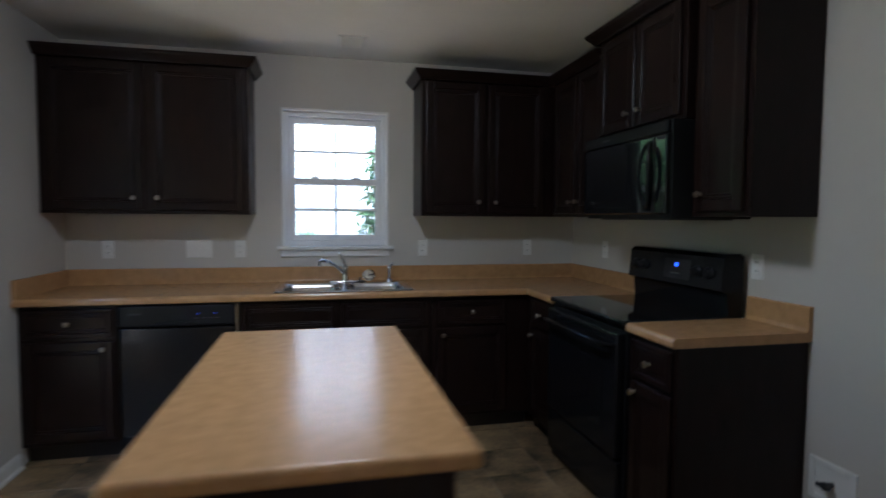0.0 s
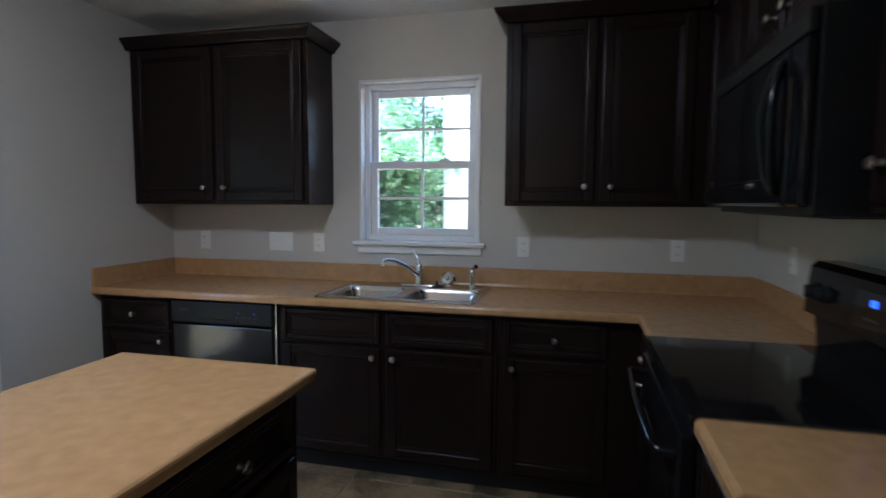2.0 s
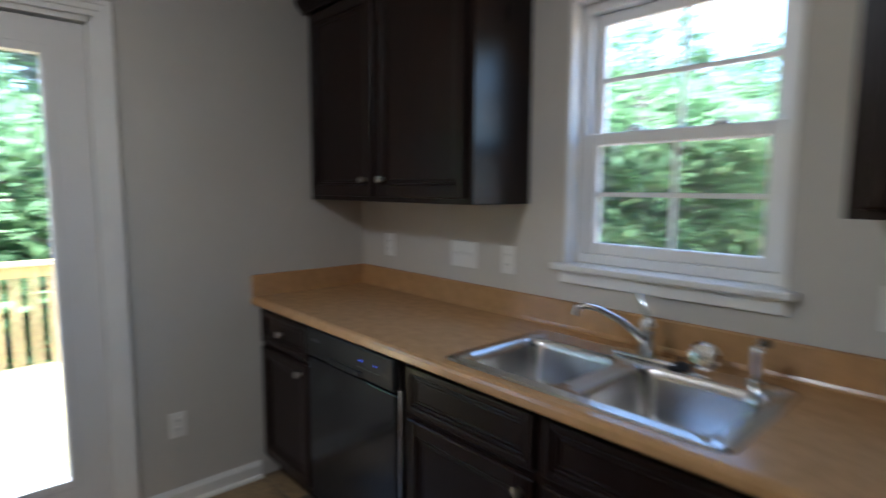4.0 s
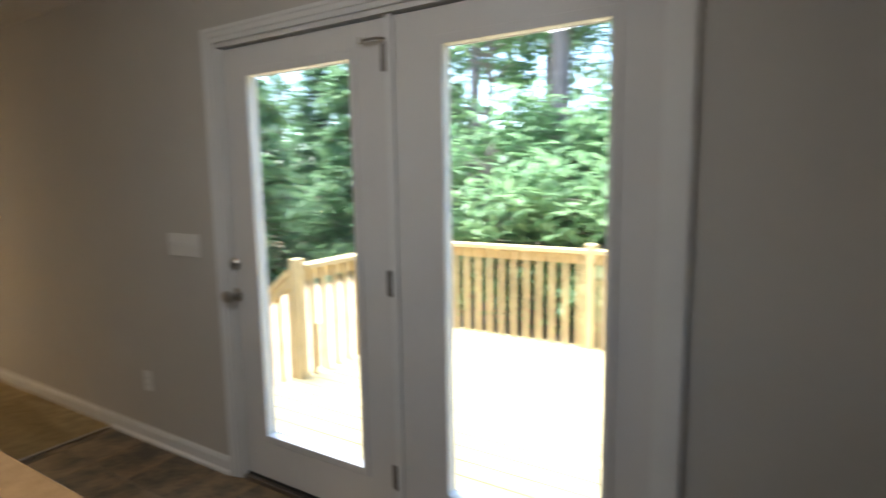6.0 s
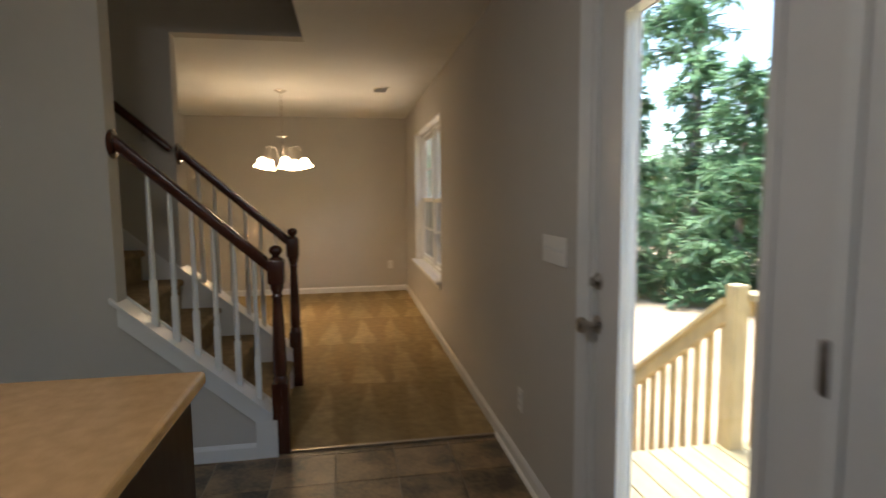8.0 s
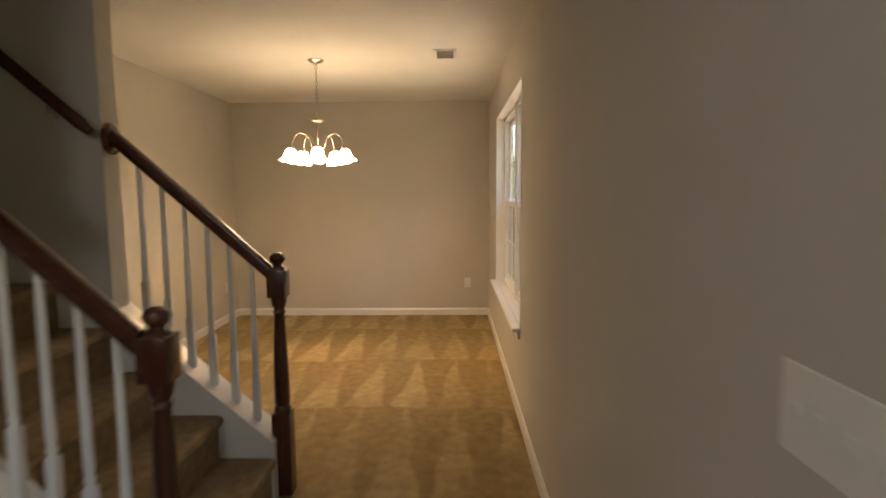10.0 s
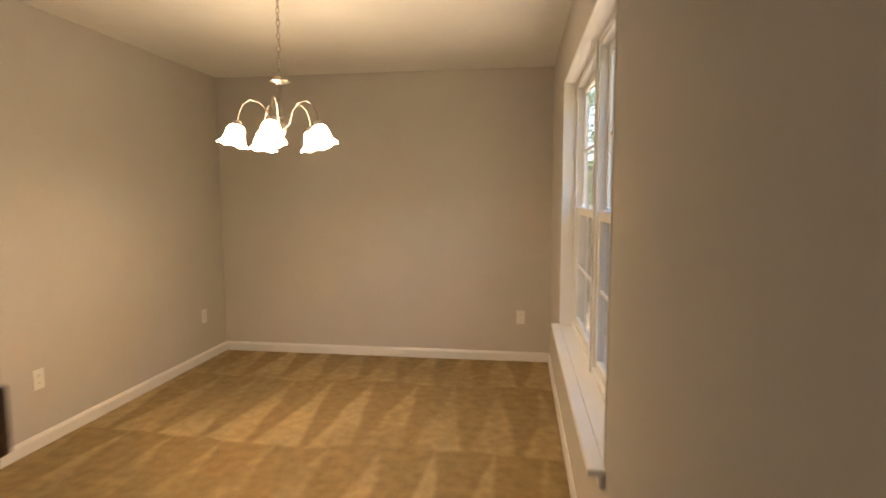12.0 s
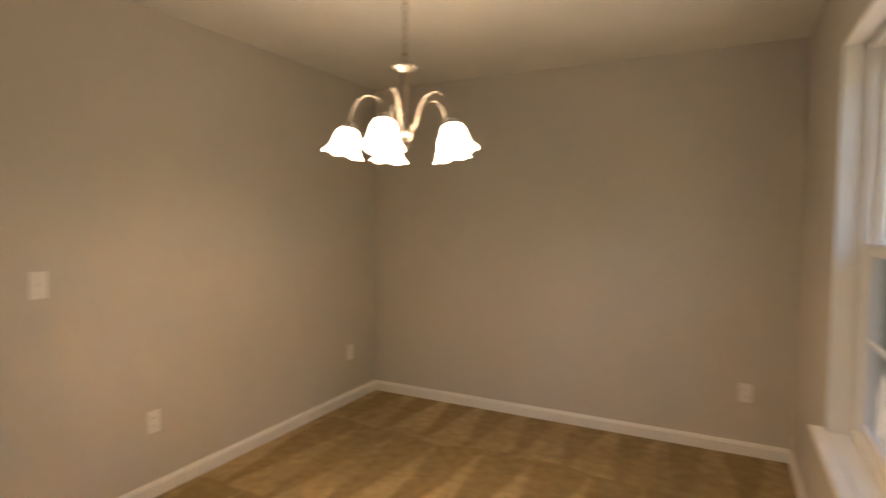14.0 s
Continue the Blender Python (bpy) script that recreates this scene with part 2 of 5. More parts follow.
# ---- building kit ----
class Kit:
    """Gathers shaped pieces into one mesh."""

    def __init__(self):
        self.bm = bmesh.new()

    def box(self, x0, y0, z0, x1, y1, z1, bevel=0.0, seg=2):
        got = bmesh.ops.create_cube(self.bm, size=1)["verts"]
        c = Vector(((x0 + x1) / 2, (y0 + y1) / 2, (z0 + z1) / 2))
        s = (abs(x1 - x0), abs(y1 - y0), abs(z1 - z0))
        for v in got:
            v.co = Vector((v.co.x * s[0], v.co.y * s[1], v.co.z * s[2])) + c
        if bevel:
            edges = list({e for v in got for e in v.link_edges})
            bmesh.ops.bevel(self.bm, geom=edges, offset=min(bevel, min(s) * 0.45), segments=seg, affect="EDGES", profile=0.5)
        return self

    def lathe(self, profile, at=(0, 0, 0), axis="z", n=20, turn=None):
        """Spins (radius, height) pairs about an axis through at."""
        rings = []
        m = turn or {"z": Matrix(), "x": Matrix.Rotation(radians(90), 4, "Y"), "-x": Matrix.Rotation(radians(-90), 4, "Y"),
                     "y": Matrix.Rotation(radians(-90), 4, "X"), "-y": Matrix.Rotation(radians(90), 4, "X")}[axis]
        m = Matrix.Translation(at) @ m
        for r, h in profile:
            rings.append([self.bm.verts.new(m @ Vector((max(r, 0.0004) * math.cos(a), max(r, 0.0004) * math.sin(a), h)))
                          for a in (2 * math.pi * i / n for i in range(n))])
        for a, b in zip(rings, rings[1:]):
            for i in range(n):
                self.bm.faces.new((a[i], a[(i + 1) % n], b[(i + 1) % n], b[i]))
        self.bm.faces.new(rings[0][::-1])
        self.bm.faces.new(rings[-1])
        return self

    def prism(self, poly, axis, a, b):
        """Pulls a flat polygon along an axis from a to b; for x it holds (y, z), for y (x, z), for z (x, y)."""
        put = {"x": lambda p, d: (d, p[0], p[1]), "y": lambda p, d: (p[0], d, p[1]), "z": lambda p, d: (p[0], p[1], d)}[axis]
        one = [self.bm.verts.new(put(p, a)) for p in poly]
        two = [self.bm.verts.new(put(p, b)) for p in poly]
        n = len(poly)
        self.bm.faces.new(one)
        self.bm.faces.new(two[::-1])
        for i in range(n):
            self.bm.faces.new((one[i], two[i], two[(i + 1) % n], one[(i + 1) % n]))
        return self

    def tube(self, pts, r, n=10, close=True):
        """A round bar along points; r is one radius or one for each point."""
        pts = [Vector(p) for p in pts]
        rs = r if isinstance(r, (list, tuple)) else [r] * len(pts)
        rings, side = [], None
        for i, p in enumerate(pts):
            d = (pts[min(i + 1, len(pts) - 1)] - pts[max(i - 1, 0)]).normalized()
            if side is None:
                side = d.cross((0, 0, 1) if abs(d.z) < 0.9 else (1, 0, 0)).normalized()
            side = (side - d * side.dot(d)).normalized()
            up = d.cross(side)
            rings.append([self.bm.verts.new(p + rs[i] * (math.cos(a) * side + math.sin(a) * up)) for a in (2 * math.pi * k / n for k in range(n))])
        for a, b in zip(rings, rings[1:]):
            for i in range(n):
                self.bm.faces.new((a[i], a[(i + 1) % n], b[(i + 1) % n], b[i]))
        if close:
            self.bm.faces.new(rings[0][::-1])
            self.bm.faces.new(rings[-1])
        return self

    def turn(self, m):
        bmesh.ops.transform(self.bm, matrix=m, verts=self.bm.verts)
        return self

    def mesh(self, name, material, smooth=False):
        bmesh.ops.recalc_face_normals(self.bm, faces=self.bm.faces)
        me = bpy.data.meshes.new(name)
        self.bm.to_mesh(me)
        self.bm.free()
        me.materials.append(material)
        if smooth:
            me.polygons.foreach_set("use_smooth", [True] * len(me.polygons))
            me.set_sharp_from_angle(angle=radians(38))
        return me

    def part(self, parent, name, material, smooth=False, label=""):
        ob = new(name, self.mesh(name, material, smooth))
        ob.parent = parent
        return tagged(ob, label)

    def thing(self, name, material, label, category, group="", kind="", smooth=False):
        return tagged(new(name, self.mesh(name, material, smooth)), label, category, group, kind)

    def struct(self, name, material, label="", smooth=False):
        return tagged(new(name, self.mesh(name, material, smooth)), label, "", "", "structure")


def root(name, label, category, group="", at=(0, 0, 0)):
    ob = new(name)
    ob.empty_display_size = 0.05
    ob.location = at
    return tagged(ob, label, category, group)


def bx(*a, **k):
    return Kit().box(*a, **k)


# ---- shell ----
T = 0.14
FD0, FD1, FDTOP = -3.17, -1.235, 2.075       # french door opening
DW0, DW1, DWZ0, DWZ1 = -8.13, -6.28, 0.575, 2.10  # dining window opening
KW0, KW1, KWZ0, KWZ1 = 1.335, 2.045, 1.145, 2.09  # kitchen window opening
k = Kit()
k.box(-T, FD1, 0, 0, 0, CEIL).box(-T, FD0, FDTOP, 0, FD1, CEIL).box(-T, DW1, 0, 0, FD0, CEIL)
k.box(-T, DW0, 0, 0, DW1, DWZ0).box(-T, DW0, DWZ1, 0, DW1, CEIL).box(-T, SOUTH - T, 0, 0, DW0, CEIL)
k.struct("wall_west", WALL, "greige painted wall with glazed doors and window")
k = Kit()
k.box(-T, 0, 0, KW0, T, CEIL).box(KW1, 0, 0, EAST + T, T, CEIL).box(KW0, 0, 0, KW1, T, KWZ0).box(KW0, 0, KWZ1, KW1, T, CEIL)
k.struct("wall_north", WALL, "greige painted kitchen wall with a window")
bx(EAST, SN1, 0, EAST + T, 0, CEIL).struct("wall_east_kitchen", WALL)
bx(0, SOUTH - T, 0, 6.2, SOUTH, CEIL).struct("wall_south", WALL, "greige painted dining wall")
k = Kit()
k.box(DEAST, SOUTH, 0, DEAST + T, -6.51, CEIL).box(DEAST, -6.51, 2.07, DEAST + T, SS1, CEIL)
k.struct("wall_east_dining", WALL, "greige painted dining wall with a cased opening")
WALLEND = 1.95
SHIFT = {"north": 0.008, "south": 0.005}
DROP = {"north": 0.03, "south": 0.0}   # the kitchen side sits a little lower
SLOPE, CAPX, CAPZ = 0.86, 1.26, 0.30


def cap_z(x, drop=0.0):
    return CAPZ + SLOPE * (x - CAPX) - drop * 1.3


for side, ya, yb in (("north", SN1, SN0), ("south", SS1, SS0)):
    dx, dr = SHIFT[side], DROP[side]
    x0, x1 = 1.235 + dx, WALLEND + dx
    k = Kit()
    k.prism([(x0, 0), (x1, 0), (x1, cap_z(WALLEND, dr) - 0.02), (x0, cap_z(1.235, dr) - 0.02)], "y", ya, yb)
    k.box(x1, ya, 0, 6.2, yb, CEIL)
    k.struct("wall_stair_" + side, WALL, "greige painted wall flanking the stairs")
    k = Kit()
    mid = (ya + yb) / 2
    h = 0.085
    top = cap_z(WALLEND + 0.03, dr)
    k.prism([(x0, cap_z(1.235, dr) - 0.02), (x1 + 0.03, top - 0.02), (x1 + 0.03, top + 0.005), (x0, cap_z(1.235, dr) + 0.005)], "y", mid - h, mid + h)
    for s in (-1, 1):
        y0, y1 = mid + s * 0.061, mid + s * 0.073
        k.prism([(x0, cap_z(1.235, dr) - 0.11), (x1, cap_z(WALLEND, dr) - 0.11), (x1, cap_z(WALLEND, dr) - 0.021), (x0, cap_z(1.235, dr) - 0.021)], "y", min(y0, y1), max(y0, y1))
    k.struct("trim_stair_cap_" + side, TRIM, "white painted sloping cap on the knee wall")
# stairwell above the ceiling
k = Kit()
k.box(0.96, SS1, CEIL + 0.30, 1.10, SN0, 5.1).box(1.10, SS1, CEIL, 6.2, SS0, 5.1).box(1.10, SN1, CEIL, 6.2, SN0, 5.1).box(6.2, SS1, 0, 6.34, SN0, 5.1)
k.struct("wall_stairwell", WALL, "greige painted stairwell")
bx(0.96, SS1, 5.1, 6.34, SN0, 5.2).struct("ceiling_stairwell", CEILM)
k = Kit()
k.box(-T, SN0, CEIL, EAST + T, T, CEIL + 0.3).box(-T, SS1, CEIL, 1.10, SN0, CEIL + 0.3).box(-T, SOUTH - T, CEIL, 6.2, SS1, CEIL + 0.3)
k.struct("ceiling", CEILM, "white painted ceiling")
# foyer beyond the cased opening
bx(6.2, SOUTH, 0, 6.3, SS1, CEIL).struct("wall_foyer", WALL)

# floors
floor = bx(-T, SEAM, -0.12, EAST, 0, -0.004).struct("floor_kitchen", GROUT, "brown slate-look tiles with pale grout")
k = Kit()
k.box(-T, SOUTH, -0.12, 6.2, SS1, 0.004).box(-T, SS1, -0.12, 1.245, SEAM, 0.004)
k.struct("floor_carpet", CARPET, "tan carpet with vacuum tracks")
bx(0.0, SEAM - 0.012, 0.004, 1.235, SEAM + 0.012, 0.010, bevel=0.003).struct("trim_seam_strip", STRIP)


def baseboard(name, axis, a, b, face, sign, shoe=False):
    h, t = 0.085, 0.014
    foot = [(t + 0.013, 0), (t + 0.013, 0.007), (t + 0.009, 0.014), (t, 0.019)] if shoe else [(t, 0)]
    poly = [(0, 0)] + foot + [ (t, h - 0.02), (t * 0.55, h - 0.006), (t * 0.35, h), (0, h)]
    poly = [(face + sign * p, z) for p, z in poly]
    Kit().prism(poly, axis, a, b).struct(name, TRIM, "white painted baseboard")


baseboard("baseboard_west_kitchen", "y", -1.165, -0.625, 0, 1, True)
baseboard("baseboard_west_hall", "y", SEAM, -3.24, 0, 1, True)
baseboard("baseboard_west_dining", "y", SOUTH, SEAM, 0, 1)
baseboard("baseboard_south", "x", 0.015, DEAST - 0.015, SOUTH, 1)
baseboard("baseboard_east_dining", "y", SOUTH, -6.58, DEAST, -1)
baseboard("baseboard_east_kitchen", "y", SN0, -2.13, EAST, -1)
baseboard("baseboard_stair_north", "x", 1.328, EAST - 0.015, SN0, 1)
baseboard("baseboard_stair_south", "x", 1.235, DEAST, SS1, -1)
# casing of the opening to the foyer
k = Kit()
k.box(DEAST - 0.016, -6.575, 0, DEAST, -6.51, 2.135, bevel=0.004).box(DEAST - 0.016, -6.51, 2.07, DEAST, SS1, 2.135, bevel=0.004)
k.box(DEAST, -6.51, 0, DEAST + T, -6.495, 2.07)
k.struct("trim_foyer_opening", TRIM, "white painted casing")
# white vertical corner and skirt at the foot of the stairs
Kit().box(1.218, SN0, 0, 1.328, SN0 + 0.014, cap_z(1.26) - 0.1, bevel=0.003).struct("trim_stair_foot", TRIM)


# ---- glazed doors ----
def casing(name, axis_pts, label):
    """Moulded casing: stepped boards round an opening in the west wall."""
    y0, y1, z1 = axis_pts
    k = Kit()
    for w0, w1, t in ((0.0, 0.068, 0.012), (0.022, 0.066, 0.018), (0.046, 0.064, 0.023)):
        k.box(0, y0 - w1, 0, t, y0 - w0, z1 + w1, bevel=0.003).box(0, y1 + w0, 0, t, y1 + w1, z1 + w1, bevel=0.003)
        k.box(0, y0 - w0, z1 + w0, t, y1 + w0, z1 + w1, bevel=0.003)
    k.struct(name, TRIM, label)


casing("trim_door_casing", (FD0, FD1, FDTOP), "white moulded door casing")
k = Kit()
k.box(-T, FD0, 0, 0, FD0 + 0.02, FDTOP).box(-T, FD1 - 0.02, 0, 0, FD1, FDTOP).box(-T, FD0, FDTOP - 0.02, 0, FD1, FDTOP).box(-T, -2.225, 0.02, -0.012, -2.19, FDTOP - 0.02, bevel=0.003)
# unseen stops outside the slabs, added to block light leaking past their edges
k.box(-0.088, FD0 + 0.02, 0.022, -0.064, FD0 + 0.045, FDTOP - 0.02).box(-0.088, FD1 - 0.045, 0.022, -0.064, FD1 - 0.02, FDTOP - 0.02).box(-0.088, FD0 + 0.045, FDTOP - 0.05, -0.064, FD1 - 0.045, FDTOP - 0.02)
k.struct("trim_door_jamb", TRIM)
bx(-T - 0.05, FD0 + 0.02, -0.03, 0.005, FD1 - 0.02, 0.022, bevel=0.004).struct("trim_threshold", HINGE)


def glazed_door(name, y0, y1, g0, g1, label):
    d = root(name, label, "door", "glazed door pair", (-0.04, (y0 + y1) / 2, 0.025))
    tagged(d, kind="structure")
    oy = (y0 + y1) / 2
    a, b, c, e = y0 - oy, y1 - oy, g0 - oy, g1 - oy
    z0, z1, top = 0.255 - 0.025, 1.922 - 0.025, 2.02
    x0, x1 = -0.022, 0.022
    k = Kit()
    k.box(x0, a, 0, x1, c, top).box(x0, e, 0, x1, b, top).box(x0, c, 0, x1, e, z0).box(x0, c, z1, x1, e, top)
    k.part(d, "slab", DOORP)
    k = Kit()
    for s in (-1, 1):
        xa, xb = (x1, x1 + 0.007) if s > 0 else (x0 - 0.007, x0)
        w = 0.03
        k.box(xa, c - w, z0 - w, xb, c + 0.004, z1 + w, bevel=0.005).box(xa, e - 0.004, z0 - w, xb, e + w, z1 + w, bevel=0.005)
        k.box(xa, c, z0 - w, xb, e, z0 + 0.004, bevel=0.005).box(xa, c, z1 - 0.004, xb, e, z1 + w, bevel=0.005)
    k.part(d, "glazing_frame", DOORP)
    p = bx(-0.004, c, z0, 0.004, e, z1).part(d, "pane", GLASS)
    p.visible_shadow = False
    bx(x0 + 0.002, a + 0.004, -0.003, x1 + 0.002, b - 0.004, 0.012).part(d, "sweep", SLOT, label="black door sweep")
    return d


d1 = glazed_door("door_1", -3.147, -2.228, -2.985, -2.395, "white glazed door with nickel knob, closed")
d2 = glazed_door("door_2", -2.187, -1.258, -1.983, -1.403, "white glazed fixed door beside the hinged one")
yk = -3.140 - (-3.147 - 2.228) / 2
Kit().lathe([(0.033, 0), (0.033, 0.004), (0.026, 0.012), (0.012, 0.016), (0.011, 0.035), (0.024, 0.045), (0.029, 0.058), (0.024, 0.072), (0.006, 0.076)], (0.022, yk, 0.902), "x", 22).part(d1, "knob", NICKEL, True, "satin nickel knob")
Kit().lathe([(0.03, 0), (0.03, 0.006), (0.022, 0.014), (0.018, 0.018)], (0.022, yk, 1.052), "x", 20).box(0.038, yk - 0.004, 1.037, 0.052, yk + 0.004, 1.067, bevel=0.002).part(d1, "deadbolt", NICKEL, True, "satin nickel thumb-turn deadbolt")
for hz in (0.185, 0.985, 1.83):
    yh = -2.226 - (-3.147 - 2.228) / 2
    Kit().lathe([(0.008, 0), (0.009, 0.002), (0.009, 0.098), (0.006, 0.104)], (0.026, yh, hz), "z", 10).box(0.0222, yh - 0.02, hz + 0.002, 0.0242, yh, hz + 0.098).part(d1, "hinge", HINGE, True, "dark metal hinge")
Kit().tube([(0.026, yh, 1.945), (0.05, yh - 0.02, 1.945), (0.055, yh - 0.085, 1.945)], 0.006, 8).lathe([(0.011, 0), (0.011, 0.02)], (0.055, yh - 0.085, 1.935), "z", 10).part(d1, "hinge_stop", NICKEL, True)


# ---- windows ----
def window(name, w, z0, z1, label, grid_x, at, rot, screen):
    """A double-hung white vinyl window, built along x with the room at -y."""
    r = root(name, label, "window", "", (0, 0, 0))
    tagged(r, kind="structure")
    h = z1 - z0
    f = 0.035
    k = Kit()
    k.box(0, 0, 0, f, 0.07, h, bevel=0.004).box(w - f, 0, 0, w, 0.07, h, bevel=0.004).box(f, 0, 0, w - f, 0.07, f, bevel=0.004).box(f, 0, h - f, w - f, 0.07, h, bevel=0.004)
    k.part(r, "frame", VINYL)
    mid = h * 0.485
    for nm, za, zb, y in (("lower_sash", f, mid + 0.022, 0.012), ("upper_sash", mid - 0.022, h - f, 0.040)):
        s = 0.042
        k = Kit()
        xa, xb = f, w - f
        k.box(xa, y, za, xa + s, y + 0.026, zb, bevel=0.005).box(xb - s, y, za, xb, y + 0.026, zb, bevel=0.005)
        k.box(xa + s, y, za, xb - s, y + 0.026, za + s, bevel=0.005).box(xa + s, y, zb - s, xb - s, y + 0.026, zb, bevel=0.005)
        sash = k.part(r, nm, VINYL)
        gw, gh = xb - xa - 2 * s, zb - za - 2 * s
        k = Kit()
        for i in range(1, grid_x):
            cx = xa + s + gw * i / grid_x
            k.box(cx - 0.008, y + 0.009, za + s, cx + 0.008, y + 0.017, zb - s)
        cz = (za + zb) / 2
        k.box(xa + s, y + 0.0085, cz - 0.008, xb - s, y + 0.0175, cz + 0.008)
        k.part(r, "muntin", VINYL)
        p = bx(xa + s - 0.003, y + 0.011, za + s - 0.003, xb - s + 0.003, y + 0.015, zb - s + 0.003).part(r, "pane", GLASS)
        p.visible_shadow = False
    bx(f, 0.066, f, w - f, 0.0675, mid).part(r, "insect_screen", screen, label="dark fine insect screen")
    k = Kit()
    for fx in (0.3, 0.7):
        k.box(w * fx - 0.03, 0.0, mid + 0.022, w * fx + 0.03, 0.03, mid + 0.032, bevel=0.004).lathe([(0.012, 0), (0.012, 0.012), (0.004, 0.016)], (w * fx, 0.016, mid + 0.03), "z", 12)
    k.part(r, "sash_lock", VINYL, True)
    r.matrix_basis = pose(*at, 0, 0, rot)
    return r


window("window_1", KW1 - KW0, KWZ0 + 0.012, KWZ1, "white vinyl double-hung window with grids over the sink", 2, (KW0, 0.055, KWZ0 + 0.012), 0, SCREENM)
k = Kit()
k.box(KW0 - 0.045, -0.045, KWZ0 - 0.012, KW1 + 0.045, 0.0, KWZ0 + 0.012, bevel=0.006).box(KW0 + 0.002, 0.0, KWZ0 + 0.0005, KW1 - 0.002, 0.06, KWZ0 + 0.012)
k.box(KW0 - 0.02, -0.016, KWZ0 - 0.06, KW1 + 0.02, 0.0, KWZ0 - 0.012, bevel=0.004)
k.struct("trim_kitchen_window_stool", TRIM, "white painted window stool and apron")
k = Kit()
k.box(KW0 - 0.012, -0.006, KWZ0 + 0.012, KW0 + 0.003, 0.06, KWZ1 + 0.012, bevel=0.002).box(KW1 - 0.003, -0.006, KWZ0 + 0.012, KW1 + 0.012, 0.06, KWZ1 + 0.012, bevel=0.002).box(KW0, -0.006, KWZ1 - 0.003, KW1, 0.06, KWZ1 + 0.012, bevel=0.002)
k.struct("trim_kitchen_window_return", TRIM)
half = (DW1 - DW0) / 2
for i in range(2):
    window("window_%d" % (i + 2), half - 0.02, DWZ0 + 0.012, DWZ1, "white vinyl double-hung window with grids in a pair", 2, (-0.075, DW0 + half * i + 0.01, DWZ0 + 0.012), 90, SCREEND)
k = Kit()
k.box(0.0, DW0 - 0.06, DWZ0 - 0.013, 0.055, DW1 + 0.03, DWZ0 + 0.012, bevel=0.006).box(-0.08, DW0 + 0.002, DWZ0 + 0.0005, 0.0, DW1 - 0.002, DWZ0 + 0.012)
k.box(0.0, DW0 - 0.03, DWZ0 - 0.065, 0.016, DW1, DWZ0 - 0.013, bevel=0.004)
k.struct("trim_dining_window_stool", TRIM, "white painted window stool and apron")
k = Kit()
k.box(-0.09, DW0 - 0.01, DWZ0 + 0.012, 0.004, DW0 + 0.003, DWZ1 + 0.01, bevel=0.002).box(-0.09, DW1 - 0.003, DWZ0 + 0.012, 0.004, DW1 + 0.01, DWZ1 + 0.01, bevel=0.002).box(-0.09, DW0, DWZ1 - 0.003, 0.004, DW1, DWZ1 + 0.01, bevel=0.002)
k.box(-0.13, DW0 + half - 0.012, DWZ0 + 0.012, -0.066, DW0 + half + 0.012, DWZ1)
k.struct("trim_dining_window_return", TRIM)


# ---- kitchen cabinets: built facing -y, left edge at x=0 ----
def door_front(parent, x0, x1, z0, z1, y, knob=None, name="door", flat=False):
    """A raised-panel front standing proud of the face frame at y."""
    t, s = 0.019, 0.052
    if flat:
        s = 0.028
    k = Kit()
    k.box(x0, y - t, z0, x0 + s, y, z1, bevel=0.0075, seg=3).box(x1 - s, y - t, z0, x1, y, z1, bevel=0.0075, seg=3)
    k.box(x0 + s - 0.001, y - t, z0, x1 - s + 0.001, y, z0 + s, bevel=0.0075, seg=3).box(x0 + s - 0.001, y - t, z1 - s, x1 - s + 0.001, y, z1, bevel=0.0075, seg=3)
    for b0, b1, d in ((0.0, 0.012, 0.013), (0.012, 0.022, 0.009)):
        k.box(x0 + s + b0, y - d, z0 + s + b0, x0 + s + b1, y, z1 - s - b0, bevel=0.0035, seg=2).box(x1 - s - b1, y - d, z0 + s + b0, x1 - s - b0, y, z1 - s - b0, bevel=0.0035, seg=2)
        k.box(x0 + s + b1, y - d, z0 + s + b0, x1 - s - b1, y, z0 + s + b1, bevel=0.0035, seg=2).box(x0 + s + b1, y - d, z1 - s - b1, x1 - s - b1, y, z1 - s - b0, bevel=0.0035, seg=2)
    if x1 - x0 > 2 * s + 0.05 and z1 - z0 > 2 * s + 0.05:
        k.box(x0 + s + 0.022, y - 0.006, z0 + s + 0.022, x1 - s - 0.022, y, z1 - s - 0.022)
    d = k.part(parent, name, ESP)
    if knob:
        Kit().lathe([(0.009, 0), (0.007, 0.004), (0.006, 0.012), (0.013, 0.017), (0.0155, 0.022), (0.013, 0.028), (0.004, 0.031)], (knob[0], y - t, knob[1]), "-y", 16).part(d, "knob", NICKEL, True, "satin nickel knob")


